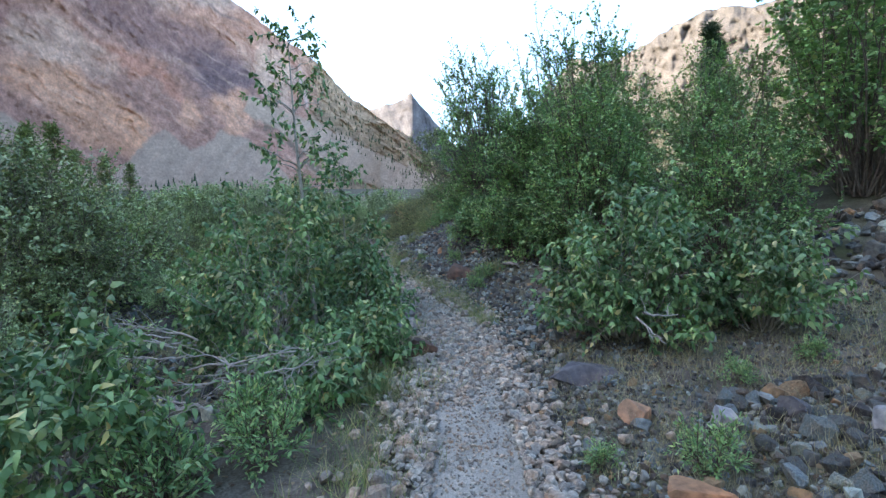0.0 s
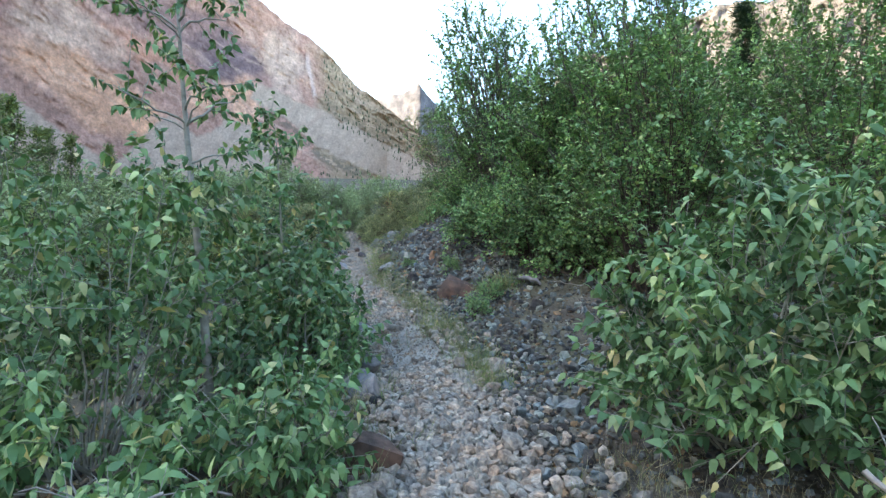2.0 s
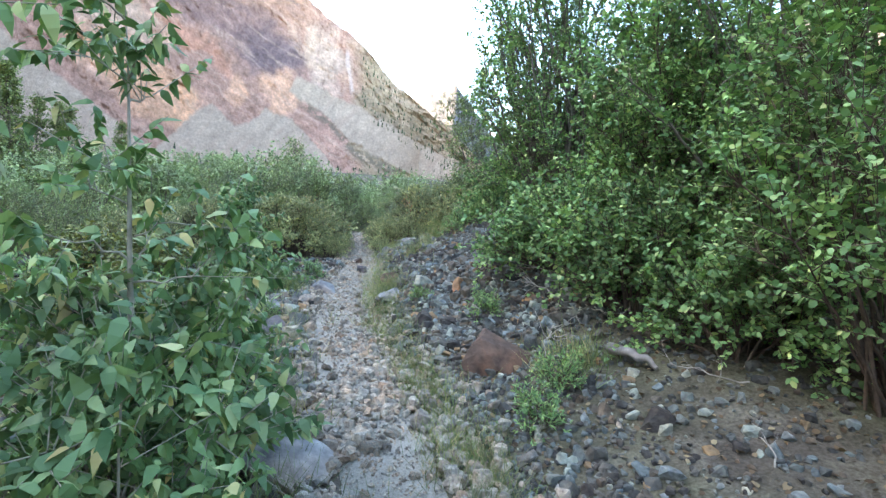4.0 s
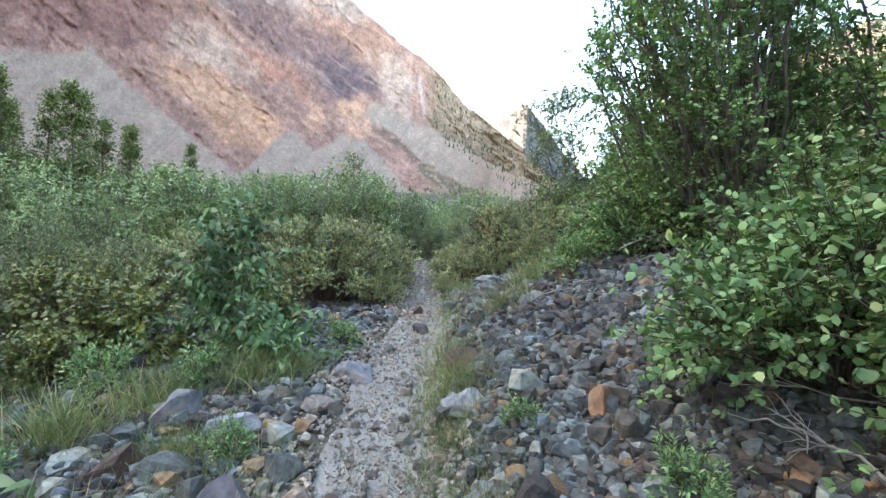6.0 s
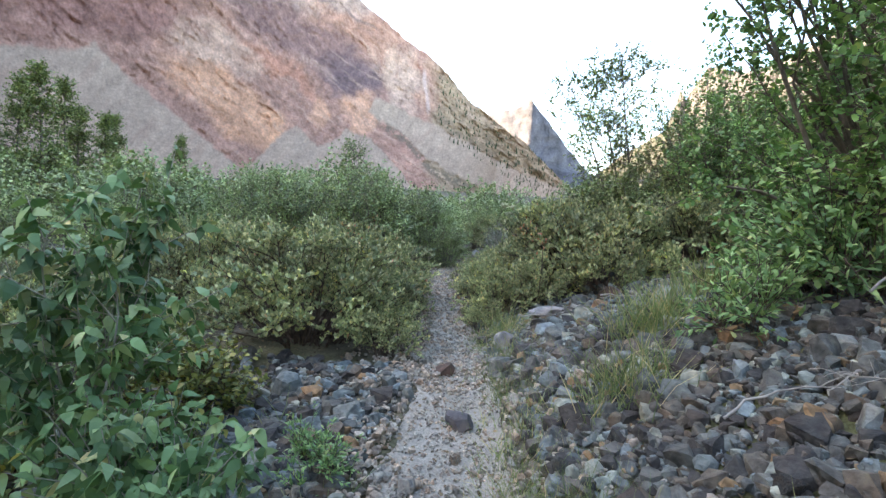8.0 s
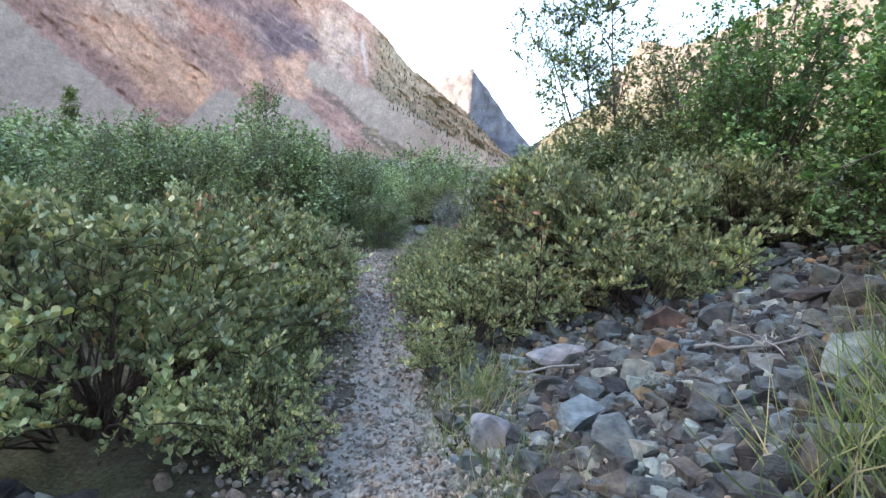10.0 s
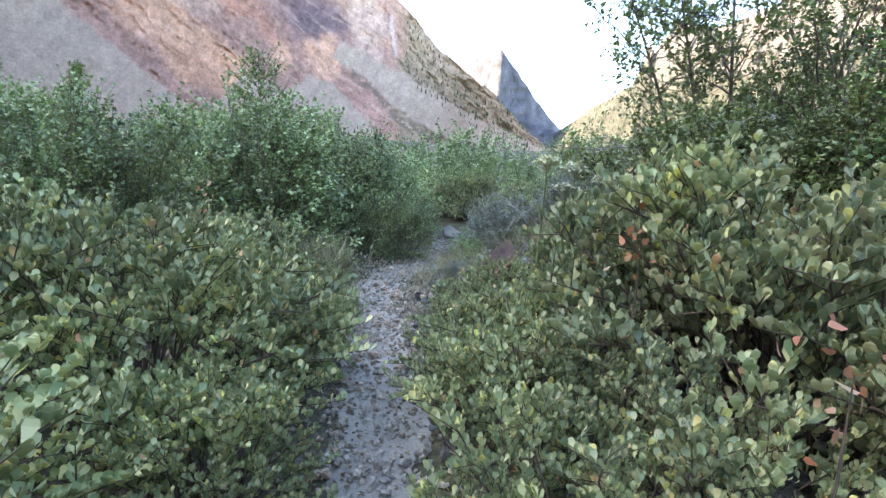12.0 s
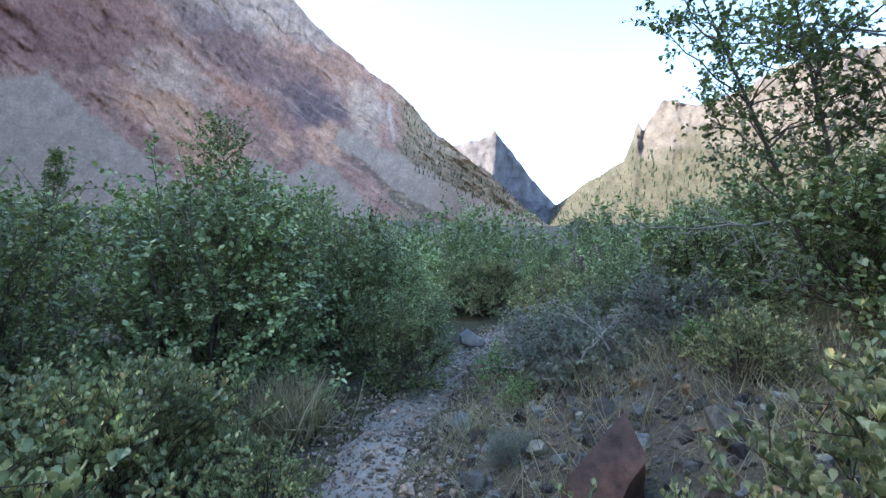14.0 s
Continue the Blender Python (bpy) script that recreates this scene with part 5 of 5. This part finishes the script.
for x, y, s in ((0.75, 10.0, 0.6), (0.2, 11.5, 0.6), (-0.55, 12.3, 0.4), (1.75, 3.1, 0.7), (2.6, 4.4, 0.5), (1.1, 3.3, 0.4), (3.4, 4.6, 0.5), (-3.5, 11.4, 0.8), (-2.6, 10.4, 0.7),
                (-3.8, 10.0, 1.4), (-2.2, 11.9, 0.5), (-2.4, 14.1, 0.6), (-1.6, 4.2, 1.1), (-1.9, 3.2, 1.2), (-1.3, 3.7, 1.0), (0.6, 16.6, 1.2), (-0.2, 14.9, 1.0), (0.3, 15.2, 1.3),
                (-2.7, 22.9, 0.5), (-2.2, 23.7, 0.7), (-2.9, 24.4, 0.8), (-1.6, 22.4, 0.5), (-5.2, 12.4, 1.5), (-3.1, 12.9, 0.7), (-3.9, 12.8, 0.9), (-6.0, 11.0, 1.6), (-4.2, 8.8, 1.6), (-3.4, 4.6, 1.5), (-4.0, 6.2, 1.5)):
    again(hb, x, y, rng.uniform(0, 6.28), s)


# ---- umbels in seed, withered sprays, dead wood ----
def umbel(x, y, h, heads, seed):
    g = np.random.default_rng(seed)
    ob = tagged(new("cow_parsnip"), "tall seeding umbel plant with pale green flat flower heads", "plant")
    ob.matrix_basis = pose(x, y, float(height(x, y)))
    for k in range(heads):
        a = 2.4 * k + seed
        end = np.array([0.15 * math.cos(a) * (k > 0), 0.15 * math.sin(a) * (k > 0), h * (1 - 0.09 * k)])
        start = np.array([0, 0, 0.0 if k == 0 else h * 0.55])
        line = bend(start[None], end[None], g, 6, 0.08, 0.01)
        mesh_part("stalk", fast_mesh("stalk", *tubes(line, np.linspace(0.009, 0.004, 6)[None], 6), True), M_GRASS, ob)
        n, r = 30, 0.062 * (1 - 0.12 * k)
        ra, rr = np.arange(n) * 2.39996, np.sqrt(np.linspace(0.02, 1, n)) * r
        tip = end + np.stack([np.cos(ra) * rr, np.sin(ra) * rr, 0.085 - 9.0 * rr ** 2], 1)
        sv, sf = tubes(np.stack([np.repeat(end[None], n, 0), tip], 1), np.full((n, 2), 0.0014), 3)
        m = 14
        c = np.repeat(tip, m, 0) + g.normal(0, 0.009, (n * m, 3)) * np.array([1, 1, 0.5])
        lv, lf = scatter([ALDER], np.zeros(n * m, int), c, spin(g, n * m, 0.5), np.full(n * m, 0.017))
        mesh_part("flower_head", fast_mesh("flower_head", np.concatenate([sv, lv]), np.concatenate([sf, lf + len(sv)])), M_UMBEL, ob)
    return ob


umbel(-2.07, 19.37, 1.26, 1, 1)
umbel(-1.93, 19.32, 1.18, 2, 2)
umbel(-1.76, 19.5, 1.06, 1, 5)


def withered(x, y, z, seed):
    g = np.random.default_rng(seed)
    n = 18
    p = np.array([x, y, z]) + g.normal(0, 1, (n, 3)) * np.array([0.05, 0.05, 0.08])
    v, f = scatter([MANZ], np.zeros(n, int), p, frames_of(g.normal(0, 1, (n, 3)), g.normal(0, 1, (n, 3))), 0.045 * g.uniform(0.6, 1.2, n))
    sv, sf = tubes(np.array([[(x, y, z - 0.5), (x + 0.01, y, z - 0.2), (x, y, z + 0.05)]]), np.array([[0.005, 0.004, 0.002]]), 4)
    ob = tagged(new("withered_spray"), "withered rust-brown spray of leaves in the shrub", "plant")
    mesh_part("stem", fast_mesh("stem", sv, sf), M_TWIG, ob)
    mesh_part("dry_leaves", fast_mesh("dry_leaves", v, f), M_RED, ob)


withered(-3.55, 17.3, 1.3, 1)
withered(-1.45, 17.7, 1.25, 2)
withered(-1.7, 18.7, 1.4, 3)
withered(-4.0, 19.4, 1.3, 4)
withered(-0.9, 17.8, 1.3, 6)


def dead_branch(label, x, y, lift, heading, climb, length, forks, seed, r=0.014, mat=None, name="dead_branch"):
    """A bare forked branch: one main limb, side twigs with their own twigs."""
    g = np.random.default_rng(seed)
    d = np.array([math.cos(heading), math.sin(heading), climb])
    d /= np.linalg.norm(d)
    a = np.array([x, y, float(height(x, y)) + lift])
    main = bend(a[None], (a + d * length)[None], g, 9, 0.04, 0.05)[0]
    ob = tagged(new(name), label, "branch")
    mesh_part("limb", fast_mesh("limb", *tubes(main[None], np.linspace(r, r * 0.35, 9)[None], 6), True), mat or M_DEAD, ob)
    if forks:
        i = g.integers(2, 9, forks)
        s = main[i]
        w = d + g.normal(0, 0.6, (forks, 3))
        e = s + w / np.linalg.norm(w, axis=1, keepdims=True) * length * g.uniform(0.2, 0.5, (forks, 1))
        l1 = bend(s, e, g, 6, 0.03, 0.06)
        j = g.integers(0, forks, forks * 2)
        s2 = l1[j, g.integers(2, 5, forks * 2)]
        w2 = d + g.normal(0, 0.8, (forks * 2, 3))
        e2 = s2 + w2 / np.linalg.norm(w2, axis=1, keepdims=True) * length * g.uniform(0.08, 0.22, (forks * 2, 1))
        l2 = bend(s2, e2, g, 6, 0.02, 0.06)
        mesh_part("twig_spray", fast_mesh("twig_spray", *tubes(np.concatenate([l1, l2]), np.concatenate([np.tile(np.linspace(r * 0.5, r * 0.2, 6), (forks, 1)), np.tile(np.linspace(r * 0.28, r * 0.12, 6), (forks * 2, 1))]), 4), True), mat or M_DEAD, ob)
    return ob


DB = "bare bleached dead branch with forked twigs"
dead_branch(DB, -2.9, 6.0, 0.55, 2.9, 0.05, 1.2, 7, 1)
dead_branch(DB, -1.5, 5.2, 0.45, 3.6, -0.25, 0.9, 7, 2)
dead_branch(DB, -1.35, 5.1, 0.5, 5.0, -0.35, 0.6, 5, 3)
dead_branch(DB, -1.7, 4.9, 0.2, 3.3, 0.0, 0.9, 4, 4)
dead_branch(DB, -1.5, 6.0, 0.5, 0.1, -0.1, 0.6, 4, 5)
dead_branch(DB, -1.9, 4.6, 0.18, 3.0, 0.0, 1.2, 8, 6, 0.03)
for k, (bx, by, bl, bh, cl, ln_) in enumerate(((-2.75, 5.1, 0.75, 2.6, 0.1, 0.9), (-2.6, 5.0, 0.7, 3.1, 0.0, 1.0), (-2.8, 5.3, 0.62, 3.4, 0.15, 0.9), (-2.5, 4.8, 0.6, 2.9, -0.1, 0.8),
                                              (-1.35, 4.6, 0.62, 3.3, -0.2, 0.7), (-1.2, 4.7, 0.55, 4.4, -0.3, 0.6), (-1.6, 4.4, 0.5, 0.2, 0.1, 0.6), (-1.0, 5.0, 0.6, 3.7, 0.0, 0.7), (-0.95, 5.6, 0.25, 3.5, 0.1, 0.5))):
    dead_branch(DB, bx, by, bl, bh, cl, ln_, 6, 40 + k, 0.009)
dead_branch(DB, 1.85, 4.85, 0.6, 5.2, -0.5, 0.4, 2, 7)
dead_branch(DB, 1.9, 4.8, 0.65, 0.3, -0.1, 0.4, 2, 8)
dead_branch("thick bleached fallen branch with forked side limbs", -0.95, 5.15, 0.42, 3.25, -0.08, 1.6, 6, 50, 0.022)
dead_branch("thick bleached fallen branch with forked side limbs", -1.2, 5.0, 0.25, 3.0, -0.02, 1.0, 4, 51, 0.014)
dead_branch("thin dead stick lying on the rocks", -1.6, 16.75, 0.22, 0.5, 0.1, 0.75, 1, 9, 0.008)
dead_branch("thin dead stick lying on the rocks", -0.9, 16.4, 0.25, 0.25, 0.15, 0.8, 1, 10, 0.008)
dead_branch("thin dead stick lying on the talus", -0.6, 13.9, 0.2, 0.3, 0.3, 0.5, 1, 11, 0.006)
dead_branch("thin dead stick lying on the talus", 0.2, 14.6, 0.2, 0.7, 0.2, 0.9, 2, 12, 0.008)
dead_branch("short weathered log lying under the trees", 1.15, 10.3, 0.1, 5.4, -0.1, 0.42, 0, 13, 0.045, M_LOG, "log")
for k, (bx, by, bh, cl) in enumerate(((0.9, 11.3, 2.4, 0.1), (1.3, 11.6, 2.9, 0.05), (0.8, 10.9, 4.6, 0.05), (1.5, 15.2, 3.0, 0.1), (1.1, 14.9, 3.6, 0.05), (0.7, 15.0, 2.6, 0.1))):
    dead_branch("tangle of fallen dead twigs under the trees", bx, by, 0.1, bh, cl, 0.7, 6, 20 + k, 0.008, M_DEAD)
for k in range(14):
    yy = 8.2 + 0.75 * k if k < 8 else 14.2 + 0.5 * (k - 8)
    dead_branch("thin fallen twig on the bank", float(trail_x(yy)) + 1.5 + 1.2 * ((k * 7) % 5) / 5, yy, 0.05, 1.3 * k, 0.02, 0.5, 3, 60 + k, 0.006)
dead_branch("bare grey branch hanging out of the tree", -0.7, 23.6, 0.9, 3.4, -0.1, 1.0, 9, 30, 0.014)
dead_branch("bare grey branch hanging out of the tree", -0.5, 23.4, 0.75, 4.1, -0.35, 0.9, 9, 31, 0.012)
dead_branch("bare grey branch hanging out of the tree", 0.3, 22.4, 0.9, 3.7, -0.2, 0.9, 8, 32, 0.012)
dead_branch("bleached forked twigs of a dying bush", -2.3, 22.6, 0.25, 1.0, 0.5, 0.6, 9, 33, 0.008)
dead_branch("bleached forked twigs of a dying bush", -2.1, 22.7, 0.2, 2.6, 0.5, 0.6, 9, 34, 0.008)

# ---- pieces that can be picked out one by one ----
for k in range(300):
    yy = rng.uniform(4.2, 14.5)
    xx = float(trail_x(yy)) + rng.normal(0, 0.33)
    place_stone("stone", STONE_MESHES, xx, yy, rng.lognormal(math.log(0.07), 0.28), 0.25, trail)
for k in range(190):
    yy = rng.uniform(11.6, 18.0)
    xx = float(trail_x(yy)) + 0.45 + 2.0 * rng.uniform(0, 1) ** 1.3
    ob = place_stone("rock", ROCK_MESHES, xx, yy, rng.lognormal(math.log(0.085), 0.35), 0.25)
    tagged(ob, "angular broken rock lying in the talus", "rock", "talus rocks")
for k in range(110):
    xx, yy = 2.05 + 2.3 * rng.uniform(0, 1), 2.3 + 1.9 * rng.uniform(0, 1)
    ob = place_stone("rock", ROCK_MESHES, xx, yy, rng.lognormal(math.log(0.15), 0.3), 0.25)
    tagged(ob, "angular grey rock in the pile beside the grass", "rock", "rock pile")
